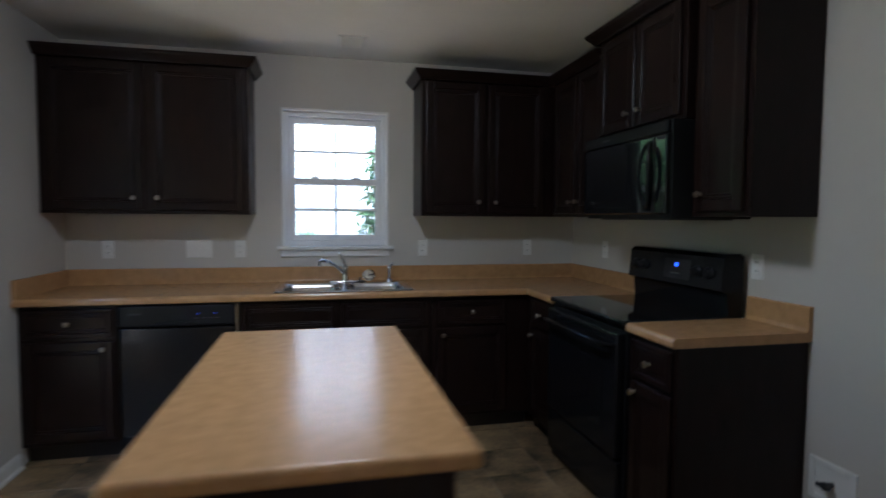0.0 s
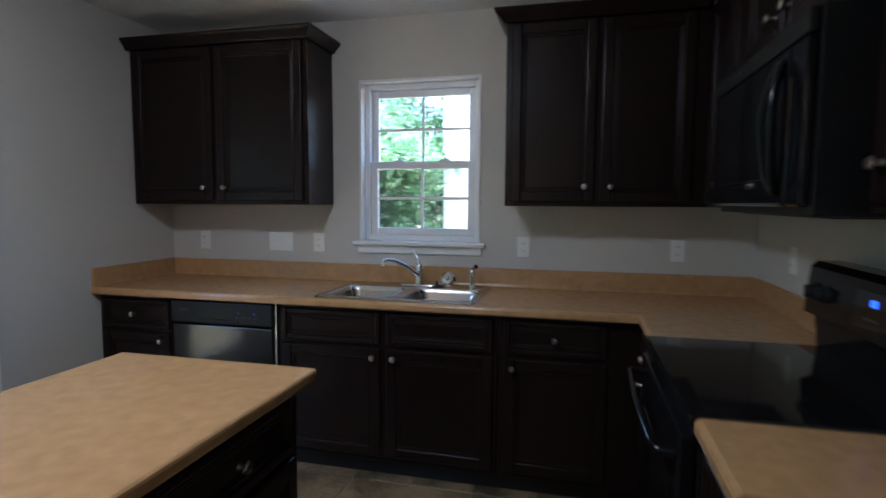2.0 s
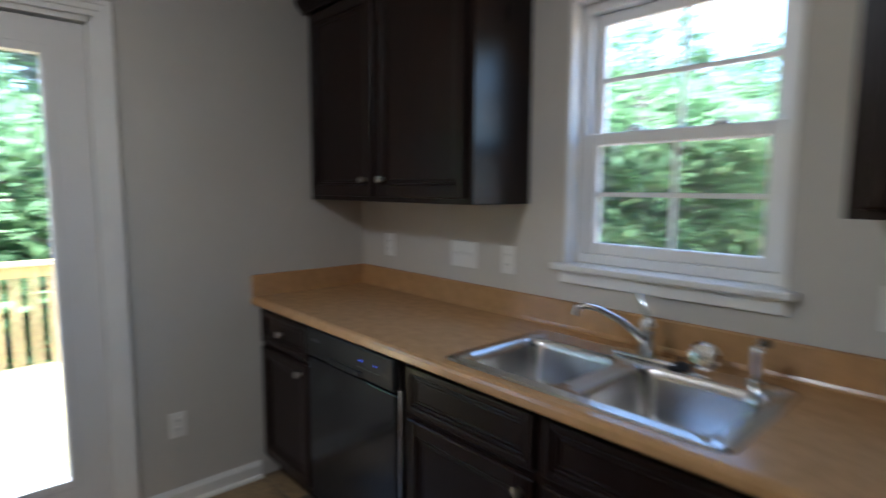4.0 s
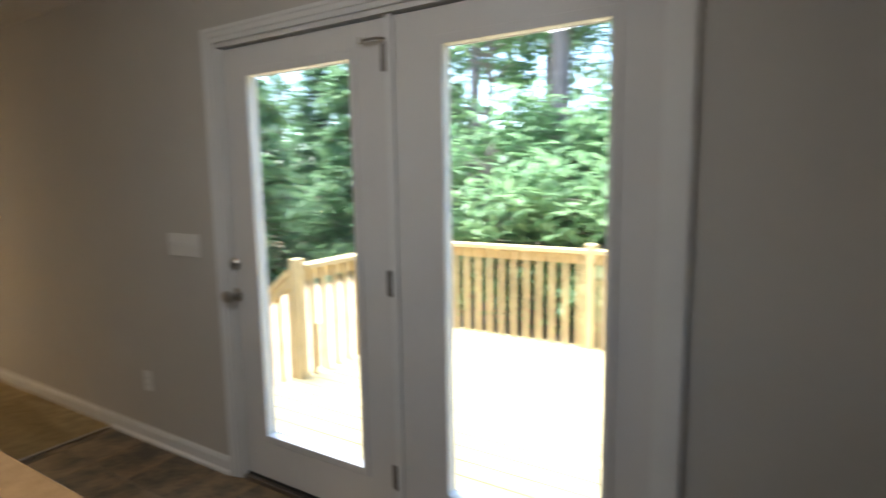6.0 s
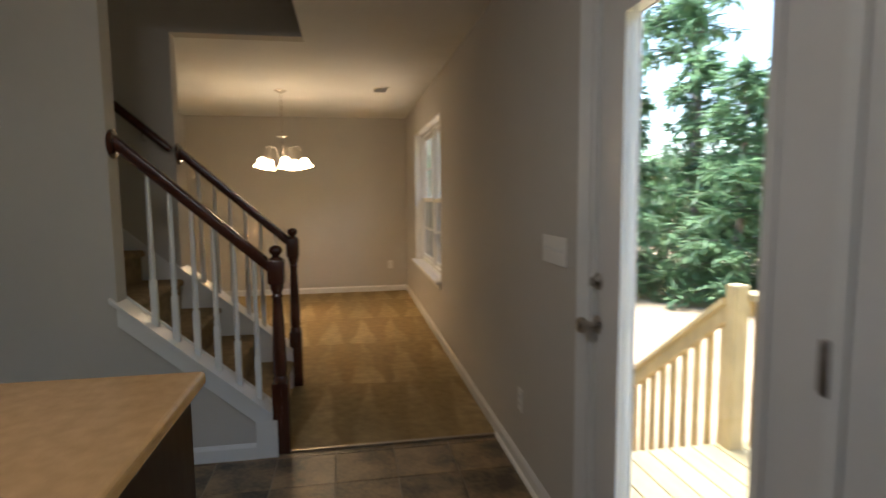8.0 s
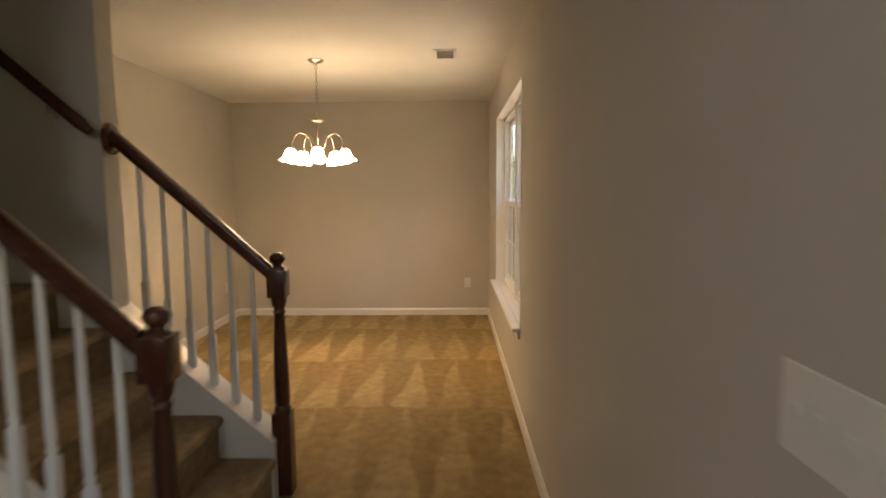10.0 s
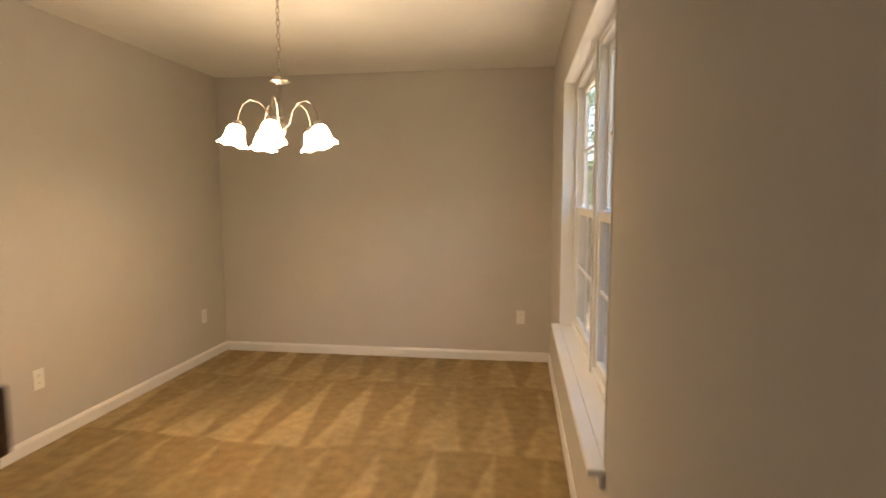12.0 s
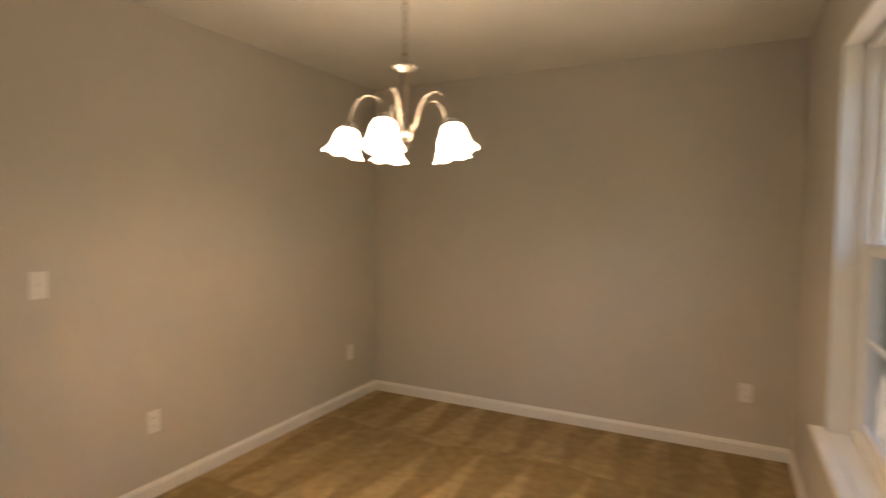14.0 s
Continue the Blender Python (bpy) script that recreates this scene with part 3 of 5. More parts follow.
def base_cabinet(w, m, label, fronts, depth=0.60, name="base_cabinet", ends=False):
    """fronts: (x0, x1, kind, knob x) with kind drawer, false or door."""
    c = root(name, label, "cabinet", "kitchen base cabinets")
    top = 0.70 if w > 1 else 0.872
    k = Kit().box(0.001, -depth + 0.003, 0.10, w - 0.001, -0.002, top, bevel=0.002, seg=1)
    if w > 1:
        k.box(0.001, -depth + 0.003, top, w - 0.001, -depth + 0.02, 0.872).box(0.001, -depth + 0.02, top, 0.018, -0.002, 0.872).box(w - 0.018, -depth + 0.02, top, w - 0.001, -0.002, 0.872)
    k.part(c, "body", ESP)
    bx(0.001, -depth + 0.07, 0.001, w - 0.001, -0.002, 0.10).part(c, "toe_kick", TOE)
    for x0, x1, kind, kx in fronts:
        if kind == "door":
            door_front(c, x0, x1, 0.125, 0.672, -depth + 0.003, (kx, 0.630) if kx is not None else None)
        else:
            door_front(c, x0, x1, 0.692, 0.852, -depth + 0.003, ((x0 + x1) / 2, 0.772) if kind == "drawer" else None, "drawer_front", True)
    c.matrix_basis = m
    return c


def wall_cabinet(w, z0, z1, m, label, doors, depth=0.315, crown=0.055):
    c = root("wall_cabinet", label, "cabinet", "kitchen wall cabinets")
    Kit().box(0.001, -depth, z0, w - 0.001, -0.002, z1, bevel=0.002, seg=1).part(c, "body", ESP)
    for x0, x1, kx in doors:
        door_front(c, x0, x1, z0 + 0.02, z1 - 0.024, -depth, (kx, z0 + 0.095) if kx is not None else None)
    c.matrix_basis = m
    return c


def crown(name, pts, z, label):
    """Crown moulding along the plan points of the cabinet fronts; the room is on the right of the way."""
    k = Kit()
    prof = [(0, -0.008), (0.012, -0.008), (0.016, 0.0), (0.030, 0.016), (0.046, 0.032), (0.052, 0.042), (0.052, 0.052), (0, 0.052)]
    V = [Vector(p) for p in pts]
    rings = []
    for i, p in enumerate(V):
        ns = []
        for a, b in ((i - 1, i), (i, i + 1)):
            if a >= 0 and b < len(V):
                d = (V[b] - V[a]).normalized()
                ns.append(Vector((d.y, -d.x)))
        n = sum(ns, Vector((0, 0)))
        n = n / n.dot(ns[0]) if len(ns) > 1 else ns[0]
        rings.append([k.bm.verts.new((p.x + n.x * o, p.y + n.y * o, z + h)) for o, h in prof])
    for a, b in zip(rings, rings[1:]):
        for i in range(len(prof)):
            j = (i + 1) % len(prof)
            k.bm.faces.new((a[i], b[i], b[j], a[j]))
    k.bm.faces.new(rings[0])
    k.bm.faces.new(rings[-1])
    return k.thing(name, ESP, label, "moulding", "cabinet crowns")


def facing_west(y):
    return pose(EAST, y, 0, 0, 0, -90)


WZ0, WZ1 = 1.372, 2.285
wall_cabinet(1.15, WZ0, WZ1, pose(0.004, 0, 0), "espresso wood two-door wall cabinet with raised panels", [(0.03, 0.553, 0.50), (0.583, 1.12, 0.632)])
wall_cabinet(0.95, WZ0, WZ1, pose(2.235, 0, 0), "espresso wood two-door wall cabinet beside the window", [(0.03, 0.437, 0.39), (0.462, 0.87, 0.51)])
wall_cabinet(0.70, WZ0, WZ1, facing_west(-0.332), "espresso wood two-door wall cabinet in the corner", [(0.03, 0.345, 0.305), (0.36, 0.68, 0.40)])
wall_cabinet(0.76, 1.80, 2.345, facing_west(-1.034), "espresso wood cabinet above the microwave", [(0.03, 0.372, 0.325), (0.388, 0.73, 0.435)], depth=0.36)
wall_cabinet(0.335, WZ0, WZ1 + 0.03, facing_west(-1.796), "espresso wood one-door wall cabinet beside the microwave", [(0.03, 0.305, 0.075)])
crown("crown_moulding", [(0.004, -0.335), (1.156, -0.335), (1.156, -0.002)], WZ1 - 0.012, "espresso crown moulding on the wall cabinet")
crown("crown_moulding", [(2.233, -0.002), (2.233, -0.335), (EAST - 0.334, -0.335), (EAST - 0.334, -1.03)], WZ1 - 0.012, "espresso crown moulding round the corner cabinets")
crown("crown_moulding", [(EAST - 0.002, -1.032), (EAST - 0.38, -1.032), (EAST - 0.38, -1.796), (EAST - 0.334, -1.796), (EAST - 0.334, -2.133), (EAST - 0.002, -2.133)], WZ1 + 0.055, "espresso crown moulding above the microwave cabinet")

base_cabinet(0.482, pose(0.003, 0, 0), "espresso wood base cabinet with drawer and door", [(0.02, 0.465, "drawer", 0), (0.02, 0.465, "door", 0.415)])
base_cabinet(1.125, pose(1.125, 0, 0), "espresso wood sink base cabinet with two doors", [(0.02, 0.55, "false", 0), (0.58, 1.105, "false", 0), (0.02, 0.55, "door", 0.515), (0.58, 1.105, "door", 0.62)])
base_cabinet(0.655, pose(2.252, 0, 0), "espresso wood base cabinet with drawer and door", [(0.03, 0.49, "drawer", 0), (0.03, 0.49, "door", 0.07)])
base_cabinet(0.405, facing_west(-0.62), "espresso wood base cabinet beside the range", [(0.06, 0.385, "drawer", 0), (0.06, 0.385, "door", 0.10)])
base_cabinet(0.315, facing_west(-1.803), "espresso wood narrow base cabinet beside the range", [(0.02, 0.295, "drawer", 0), (0.02, 0.295, "door", 0.06)])


# ---- countertops ----
def nose(front, top, low):
    """Half of a counter profile: rolled front edge from underside to top; front is the outermost place."""
    return [(front + 0.03, low), (front + 0.004, low), (front, low + 0.006), (front, top - 0.014), (front + 0.004, top - 0.005), (front + 0.014, top)]


TOP, LOW, BS = 0.913, 0.874, 1.015
splash = [(-0.03, TOP), (-0.024, TOP + 0.006), (-0.02, TOP + 0.015), (-0.02, BS - 0.004), (-0.017, BS), (0, BS), (0, LOW)]
full = nose(-0.648, TOP, LOW) + splash
counter = root("countertop", "tan laminate countertop with backsplash on base cabinets", "countertop", "countertops")
k = Kit()
k.prism(full, "x", 0.0, 1.33)
k.prism(nose(-0.648, TOP, LOW) + [(-0.585, TOP), (-0.585, LOW)], "x", 1.33, 2.12)
k.prism([(-0.13, LOW), (-0.13, TOP)] + splash, "x", 1.33, 2.12)
k.prism(full, "x", 2.12, 2.877)
k.box(2.877, -0.648, LOW, EAST, -0.03, TOP).prism([(-0.03, LOW), (-0.03, TOP)] + splash, "x", 2.877, EAST)
east = [(EAST + y, z) for y, z in nose(-0.628, TOP, LOW) + splash]
k.prism(east, "y", -1.027, -0.648)
k.box(EAST - 0.02, -0.648, TOP, EAST, -0.02, BS)
k.prism([(y, z) for y, z in [(-0.645, TOP), (-0.02, TOP), (-0.02, BS), (-0.638, BS), (-0.645, BS - 0.006)]], "x", 0.0, 0.02)
k.part(counter, "slab", LAM)
c2 = root("countertop", "short tan laminate countertop beside the range", "countertop", "countertops")
k = Kit()
k.prism(east, "y", -2.130, -1.802)
k.part(c2, "slab", LAM)

# ---- island ----
IX0, IX1, IY0, IY1 = 1.208, 1.884, -2.925, -1.675
isl = root("kitchen_island", "espresso wood island with a tan laminate top", "island", "", (0, 0, 0))
bx(IX0 + 0.035, IY0 + 0.03, 0.10, IX1 - 0.055, IY1 - 0.03, LOW - 0.001, bevel=0.002).part(isl, "body", ESP)
bx(IX0 + 0.06, IY0 + 0.06, 0.001, IX1 - 0.12, IY1 - 0.06, 0.10).part(isl, "toe_kick", TOE)
k = Kit()
k.box(IX0, IY0, LOW, IX1, IY1, TOP, bevel=0.012, seg=3)
k.part(isl, "top", LAM)
fr = root("cabinet_face", "", "")
for x0 in (0.05, 0.62):
    door_front(fr, x0, x0 + 0.54, 0.692, 0.852, 0, (x0 + 0.27, 0.772), "drawer_front", True)
    door_front(fr, x0, x0 + 0.54, 0.125, 0.672, 0, (x0 + (0.49 if x0 < 0.3 else 0.05), 0.63))
fm = pose(IX1 - 0.055, IY0 + 0.03, 0, 0, 0, 90)
for ob in list(fr.children):
    ob.parent = isl
    ob.matrix_basis = fm
bpy.data.objects.remove(fr)

# ---- dishwasher ----
dw = root("dishwasher", "black built-in dishwasher with blue lights", "dishwasher", "", (0.488, 0, 0))
W = 0.635
bx(0.004, -0.585, 0.005, W - 0.004, -0.01, 0.868).part(dw, "body", BLACKP)
bx(0.012, -0.622, 0.13, W - 0.025, -0.585, 0.735, bevel=0.006).part(dw, "door", DWDOOR)
k = Kit()
k.box(0.008, -0.632, 0.745, W - 0.022, -0.585, 0.862, bevel=0.008)
k.box(0.19, -0.640, 0.748, 0.42, -0.63, 0.772, bevel=0.004)
k.part(dw, "control_panel", BLACKP)
bx(0.03, -0.60, 0.01, W - 0.03, -0.55, 0.12, bevel=0.004).part(dw, "kick_plate", BLACKP)
for lx in (0.415, 0.505):
    bx(lx, -0.6335, 0.810, lx + 0.008, -0.6322, 0.8145).part(dw, "indicator_light", LEDDIM, label="blue indicator light")
k = Kit()
k.box(0.06, -0.6335, 0.812, 0.125, -0.6322, 0.822)
for i in range(4):
    k.box(0.40 + i * 0.036, -0.6335, 0.785, 0.42 + i * 0.036, -0.6322, 0.79)
k.part(dw, "printed_marks", GREYP)
bx(W - 0.018, -0.612, 0.13, W - 0.008, -0.60, 0.868).part(dw, "side_strip", STEEL)


# ---- sink and tap ----
def rounded(x0, y0, x1, y1, r, n=5):
    pts = []
    for cx, cy, a0 in ((x1 - r, y1 - r, 0), (x0 + r, y1 - r, 90), (x0 + r, y0 + r, 180), (x1 - r, y0 + r, 270)):
        for i in range(n + 1):
            a = radians(a0 + 90 * i / n)
            pts.append((cx + r * math.cos(a), cy + r * math.sin(a)))
    return pts


sink = root("sink", "stainless steel double-bowl sink set in the countertop", "sink")
k = Kit()
bm = k.bm
zr = TOP + 0.006


def loop(pts, z):
    return [bm.verts.new((x, y, z)) for x, y in pts]


def edges_of(vs):
    return [bm.edges.new((vs[i], vs[(i + 1) % len(vs)])) for i in range(len(vs))]


def bridge(a, b):
    for i in range(len(a)):
        j = (i + 1) % len(a)
        bm.faces.new((a[i], a[j], b[j], b[i]))


outer = loop(rounded(1.315, -0.598, 2.138, -0.113, 0.03), zr)
skirt = loop(rounded(1.308, -0.604, 2.145, -0.107, 0.034), TOP + 0.0005)
es = edges_of(outer)
bridge(outer, skirt)
for xa, xb in ((1.352, 1.700), (1.752, 2.102)):
    lip = loop(rounded(xa, -0.565, xb, -0.208, 0.05), zr)
    es += edges_of(lip)
    prev = lip
    for inset, dz in ((0.006, -0.006), (0.012, -0.03), (0.022, -0.13), (0.04, -0.165), (0.08, -0.178)):
        nxt = loop(rounded(xa + inset, -0.565 + inset, xb - inset, -0.208 - inset, 0.05), zr + dz)
        bridge(prev, nxt)
        prev = nxt
    bm.faces.new(prev)
bmesh.ops.triangle_fill(bm, use_beauty=True, use_dissolve=False, edges=es)
k.part(sink, "basin", STEEL, True)
for cx in (1.526, 1.927):
    Kit().lathe([(0.042, 0), (0.042, 0.004), (0.03, 0.005), (0.022, 0.001)], (cx, -0.387, zr - 0.177), "z", 20).part(sink, "drain", CHROME, True)

tap = root("faucet", "chrome single-lever kitchen faucet behind the sink", "faucet", "", (1.742, -0.158, zr))
Kit().box(-0.10, -0.026, 0, 0.10, 0.026, 0.012, bevel=0.008, seg=3).lathe([(0.027, 0.01), (0.025, 0.04), (0.021, 0.075), (0.023, 0.085), (0.023, 0.11), (0.015, 0.125), (0.004, 0.128)], (0, 0, 0), "z", 20).part(tap, "body", CHROME, True)
Kit().tube([(0.0, -0.015, 0.06), (-0.06, -0.05, 0.115), (-0.115, -0.085, 0.148), (-0.15, -0.108, 0.156), (-0.168, -0.12, 0.150), (-0.172, -0.122, 0.125)], [0.012, 0.011, 0.010, 0.010, 0.010, 0.011], 12).part(tap, "spout", CHROME, True)
Kit().tube([(0, 0, 0.12), (-0.012, 0.004, 0.15), (-0.035, 0.01, 0.19), (-0.042, 0.012, 0.197)], [0.012, 0.009, 0.006, 0.005], 10).part(tap, "lever", CHROME, True)
spray = root("side_sprayer", "chrome side sprayer beside the faucet", "sprayer", "", (2.045, -0.152, zr))
Kit().lathe([(0.022, 0), (0.020, 0.012), (0.013, 0.018), (0.013, 0.07), (0.016, 0.09), (0.014, 0.10), (0.01, 0.105)], (0, 0, 0), "z", 16).tube([(0, 0, 0.095), (0.01, -0.006, 0.115), (0.022, -0.018, 0.122)], 0.012, 10).part(spray, "wand", CHROME, True)
strn = root("sink_strainer", "chrome sink strainer leaning against the backsplash", "strainer", "", (1.905, -0.140, zr))
Kit().lathe([(0.04, 0), (0.042, 0.004), (0.034, 0.008), (0.03, 0.02), (0.012, 0.024), (0.006, 0.04)], (0, 0, 0), "z", 22).turn(pose(0, 0, 0.043, 70, 0, 0)).part(strn, "basket", CHROME, True)
stop = root("drain_stopper", "black rubber drain stopper on the sink rim", "stopper", "", (1.845, -0.158, zr))
Kit().lathe([(0.038, 0), (0.038, 0.006), (0.02, 0.012), (0.008, 0.016), (0.008, 0.03), (0.003, 0.033)], (0, 0, 0), "z", 18).part(stop, "disc", BLACKP, True)

# ---- range, built facing -y at its left edge ----
rg = root("range", "black freestanding electric range with glass cooktop", "stove")
RW = 0.758
bx(0.002, -0.615, 0.012, RW - 0.002, -0.03, 0.90, bevel=0.004).part(rg, "body", BLACK)
Kit().box(0, -0.640, 0.895, RW, -0.03, 0.918, bevel=0.006).part(rg, "cooktop", BLACKG)
k = Kit()
k.box(0.012, -0.655, 0.30, RW - 0.012, -0.615, 0.86, bevel=0.008)
k.part(rg, "oven_door", BLACK)
bx(0.13, -0.658, 0.40, RW - 0.13, -0.654, 0.70, bevel=0.001).part(rg, "oven_window", BLACKG)
Kit().tube([(0.05, -0.655, 0.80), (0.055, -0.695, 0.805), (0.09, -0.705, 0.808), (RW / 2, -0.712, 0.81), (RW - 0.09, -0.705, 0.808), (RW - 0.055, -0.695, 0.805), (RW - 0.05, -0.655, 0.80)], 0.011, 10).part(rg, "handle", BLACK, True)
bx(0.012, -0.645, 0.06, RW - 0.012, -0.615, 0.285, bevel=0.008).part(rg, "drawer", BLACK)
bx(0.02, -0.58, 0.0, RW - 0.02, -0.05, 0.02).part(rg, "foot", BLACKP)
k = Kit()
k.prism([(-0.03, 0.915), (-0.105, 0.915), (-0.115, 1.02), (-0.15, 1.035), (-0.135, 1.185), (-0.115, 1.203), (-0.05, 1.205), (-0.03, 1.19)], "x", 0.003, RW - 0.003)
k.part(rg, "backguard", BLACK)


def on_guard(x0, x1, z0, z1, t=0.004):
    f = lambda z: -0.15 + (z - 1.035) * 0.1
    return Kit().prism([(f(z0) + 0.002, z0), (f(z0) - t, z0), (f(z1) - t, z1), (f(z1) + 0.002, z1)], "x", x0, x1)


on_guard(0.33, 0.54, 1.06, 1.16, 0.002).part(rg, "display_panel", BLACKG)
on_guard(0.415, 0.442, 1.122, 1.140, 0.0035).part(rg, "clock", LED, label="blue lit clock digits")
k = on_guard(0.39, 0.46, 1.083, 1.09, 0.0032)
k.part(rg, "printed_marks", GREYP)
for kx in (0.07, 0.15, 0.585, 0.67):
    Kit().lathe([(0.03, 0), (0.03, 0.004), (0.024, 0.008), (0.021, 0.024), (0.018, 0.027)], (kx, -0.142, 1.11), "-y", 18).box(kx - 0.004, -0.176, 1.09, kx + 0.004, -0.166, 1.13, bevel=0.002).part(rg, "knob", BLACKP, True)
rg.matrix_basis = facing_west(-1.035)

# ---- microwave, built facing -y ----
mw = root("microwave", "black over-range microwave with a curved handle", "microwave")
MZ0, MZ1 = 1.362, 1.797
bx(0.002, -0.418, MZ0, RW - 0.002, -0.003, MZ1, bevel=0.004).part(mw, "body", BLACKP)
bx(0.006, -0.448, MZ0 + 0.02, 0.668, -0.419, MZ1 - 0.062, bevel=0.008).part(mw, "door", BLACKG)
bx(0.07, -0.451, MZ0 + 0.085, 0.56, -0.447, MZ1 - 0.13, bevel=0.001).part(mw, "door_window", BLACKG)
bx(0.672, -0.445, MZ0 + 0.02, RW - 0.006, -0.419, MZ1 - 0.062, bevel=0.006).part(mw, "control_panel", BLACKG)
k = Kit()
k.box(0.006, -0.443, MZ1 - 0.058, RW - 0.006, -0.419, MZ1 - 0.004, bevel=0.006)
k.part(mw, "vent_grille", BLACKP)
bx(0.20, -0.4455, MZ1 - 0.035, 0.27, -0.4428, MZ1 - 0.025).part(mw, "printed_marks", GREYP)
k = Kit()
zc = (MZ0 + MZ1 - 0.04) / 2
arc = lambda sgn: [(0.632 + sgn * 0.033 * math.cos(a), -0.447 - 0.03 * math.cos(a), zc + 0.145 * math.sin(a)) for a in (radians(-88 + 176 * i / 14) for i in range(15))]
k.tube(arc(1), 0.010, 10).tube(arc(-1), 0.010, 10)
k.part(mw, "handle", BLACK, True)
bx(0.05, -0.36, MZ0 - 0.006, RW - 0.05, -0.06, MZ0 + 0.002, bevel=0.002).part(mw, "filter", GREYP)
mw.matrix_basis = facing_west(-1.035)


# ---- wall plates, built facing -y ----
def plate(m, gangs, kind, label):
    w, h = 0.07 + 0.046 * (gangs - 1), 0.115
    name = "light_switch" if kind == "switch" else "wall_outlet"
    p = root(name, label, "switch" if kind == "switch" else "outlet", "wall plates")
    bx(-w / 2, -0.006, -h / 2, w / 2, -0.0005, h / 2, bevel=0.003).part(p, "plate", PLATE)
    k, d = Kit(), Kit()
    for i in range(gangs):
        cx = (i - (gangs - 1) / 2) * 0.046
        if kind == "switch":
            k.box(cx - 0.005, -0.014, -0.004, cx + 0.005, -0.005, 0.012, bevel=0.002)
            d.box(cx - 0.007, -0.0065, -0.014, cx + 0.007, -0.0058, 0.014)
        else:
            for cz in (-0.02, 0.02):
                k.box(cx - 0.017, -0.0085, cz - 0.014, cx + 0.017, -0.005, cz + 0.014, bevel=0.005)
                for sx in (-0.006, 0.006):
                    d.box(cx + sx - 0.001, -0.0092, cz - 0.004, cx + sx + 0.001, -0.0083, cz + 0.006)
    k.part(p, "toggle" if kind == "switch" else "receptacle", PLATE)
    d.part(p, "slot", SLOT if kind != "switch" else PLATE)
    p.matrix_basis = m
    return p


for px, g, kd in ((0.245, 1, "outlet"), (0.792, 3, "switch"), (1.052, 1, "outlet"), (2.305, 1, "outlet"), (3.112, 1, "outlet")):
    plate(pose(px, 0, 1.14), g, kd, "white %s plate above the kitchen backsplash" % kd)
for py in (-0.50, -1.84):
    plate(pose(EAST, py, 1.15, 0, 0, -90), 1, "outlet", "white outlet plate beside the range")
plate(pose(0, -3.50, 1.15, 0, 0, 90), 5, "switch", "white five-gang switch plate beside the door")
plate(pose(0, -1.003, 0.378, 0, 0, 90), 1, "outlet", "white outlet plate low on the wall")
plate(pose(0, -3.93, 0.36, 0, 0, 90), 1, "outlet", "white outlet plate low on the wall")
plate(pose(0.247, SOUTH, 0.385, 0, 0, 180), 1, "outlet", "white outlet plate low on the dining wall")
for py in (-7.265, -8.90):
    plate(pose(DEAST, py, 0.392, 0, 0, -90), 1, "outlet", "white outlet plate low on the dining wall")
plate(pose(DEAST, -6.765, 1.14, 0, 0, -90), 1, "switch", "white light switch plate on the dining wall")

# recessed water box for a refrigerator
wb = root("water_outlet_box", "white recessed water valve box in the wall", "valve box", "", (EAST, -2.245, 0.345))
k = Kit()
k.box(-0.008, -0.10, -0.085, 0, -0.075, 0.085, bevel=0.003).box(-0.008, 0.075, -0.085, 0, 0.10, 0.085, bevel=0.003).box(-0.008, -0.075, 0.06, 0, 0.075, 0.085, bevel=0.003).box(-0.008, -0.075, -0.085, 0, 0.075, -0.06, bevel=0.003)
k.part(wb, "frame", PLATE)
bx(-0.002, -0.075, -0.06, -0.0005, 0.075, 0.06).part(wb, "back", PLATE)
Kit().lathe([(0.01, 0), (0.01, 0.03), (0.016, 0.032), (0.016, 0.042)], (-0.002, 0.0, 0.0), "-x", 12).box(-0.05, -0.03, -0.008, -0.04, 0.03, 0.008, bevel=0.003).part(wb, "valve", SLOT, True)


# ---- ceiling vents ----
def vent(x, y, w, h):
    v = root("ceiling_vent", "white metal ceiling vent register", "vent", "ceiling vents", (x, y, CEIL))
    k = Kit()
    k.box(-w / 2, -h / 2, -0.008, -w / 2 + 0.025, h / 2, 0, bevel=0.003).box(w / 2 - 0.025, -h / 2, -0.008, w / 2, h / 2, 0, bevel=0.003)
    k.box(-w / 2, -h / 2, -0.008, w / 2, -h / 2 + 0.025, 0, bevel=0.003).box(-w / 2, h / 2 - 0.025, -0.008, w / 2, h / 2, 0, bevel=0.003)
    k.part(v, "frame", PLATE)
    n = int((h - 0.05) / 0.014)
    k = Kit()
    for i in range(n):
        y0 = -h / 2 + 0.028 + i * 0.014
        k.prism([(y0, -0.002), (y0 + 0.009, -0.008), (y0 + 0.0105, -0.008), (y0 + 0.0015, -0.002)], "x", -w / 2 + 0.02, w / 2 - 0.02)
    k.part(v, "louvre", PLATE)
    # flat dark sheet above the louvres: shade of the opening put into colour
    bx(-w / 2 + 0.02, -h / 2 + 0.02, -0.0015, w / 2 - 0.02, h / 2 - 0.02, -0.0003).part(v, "duct_shade", SLOT)


vent(1.78, -0.38, 0.17, 0.25)
vent(0.467, -7.16, 0.17, 0.28)

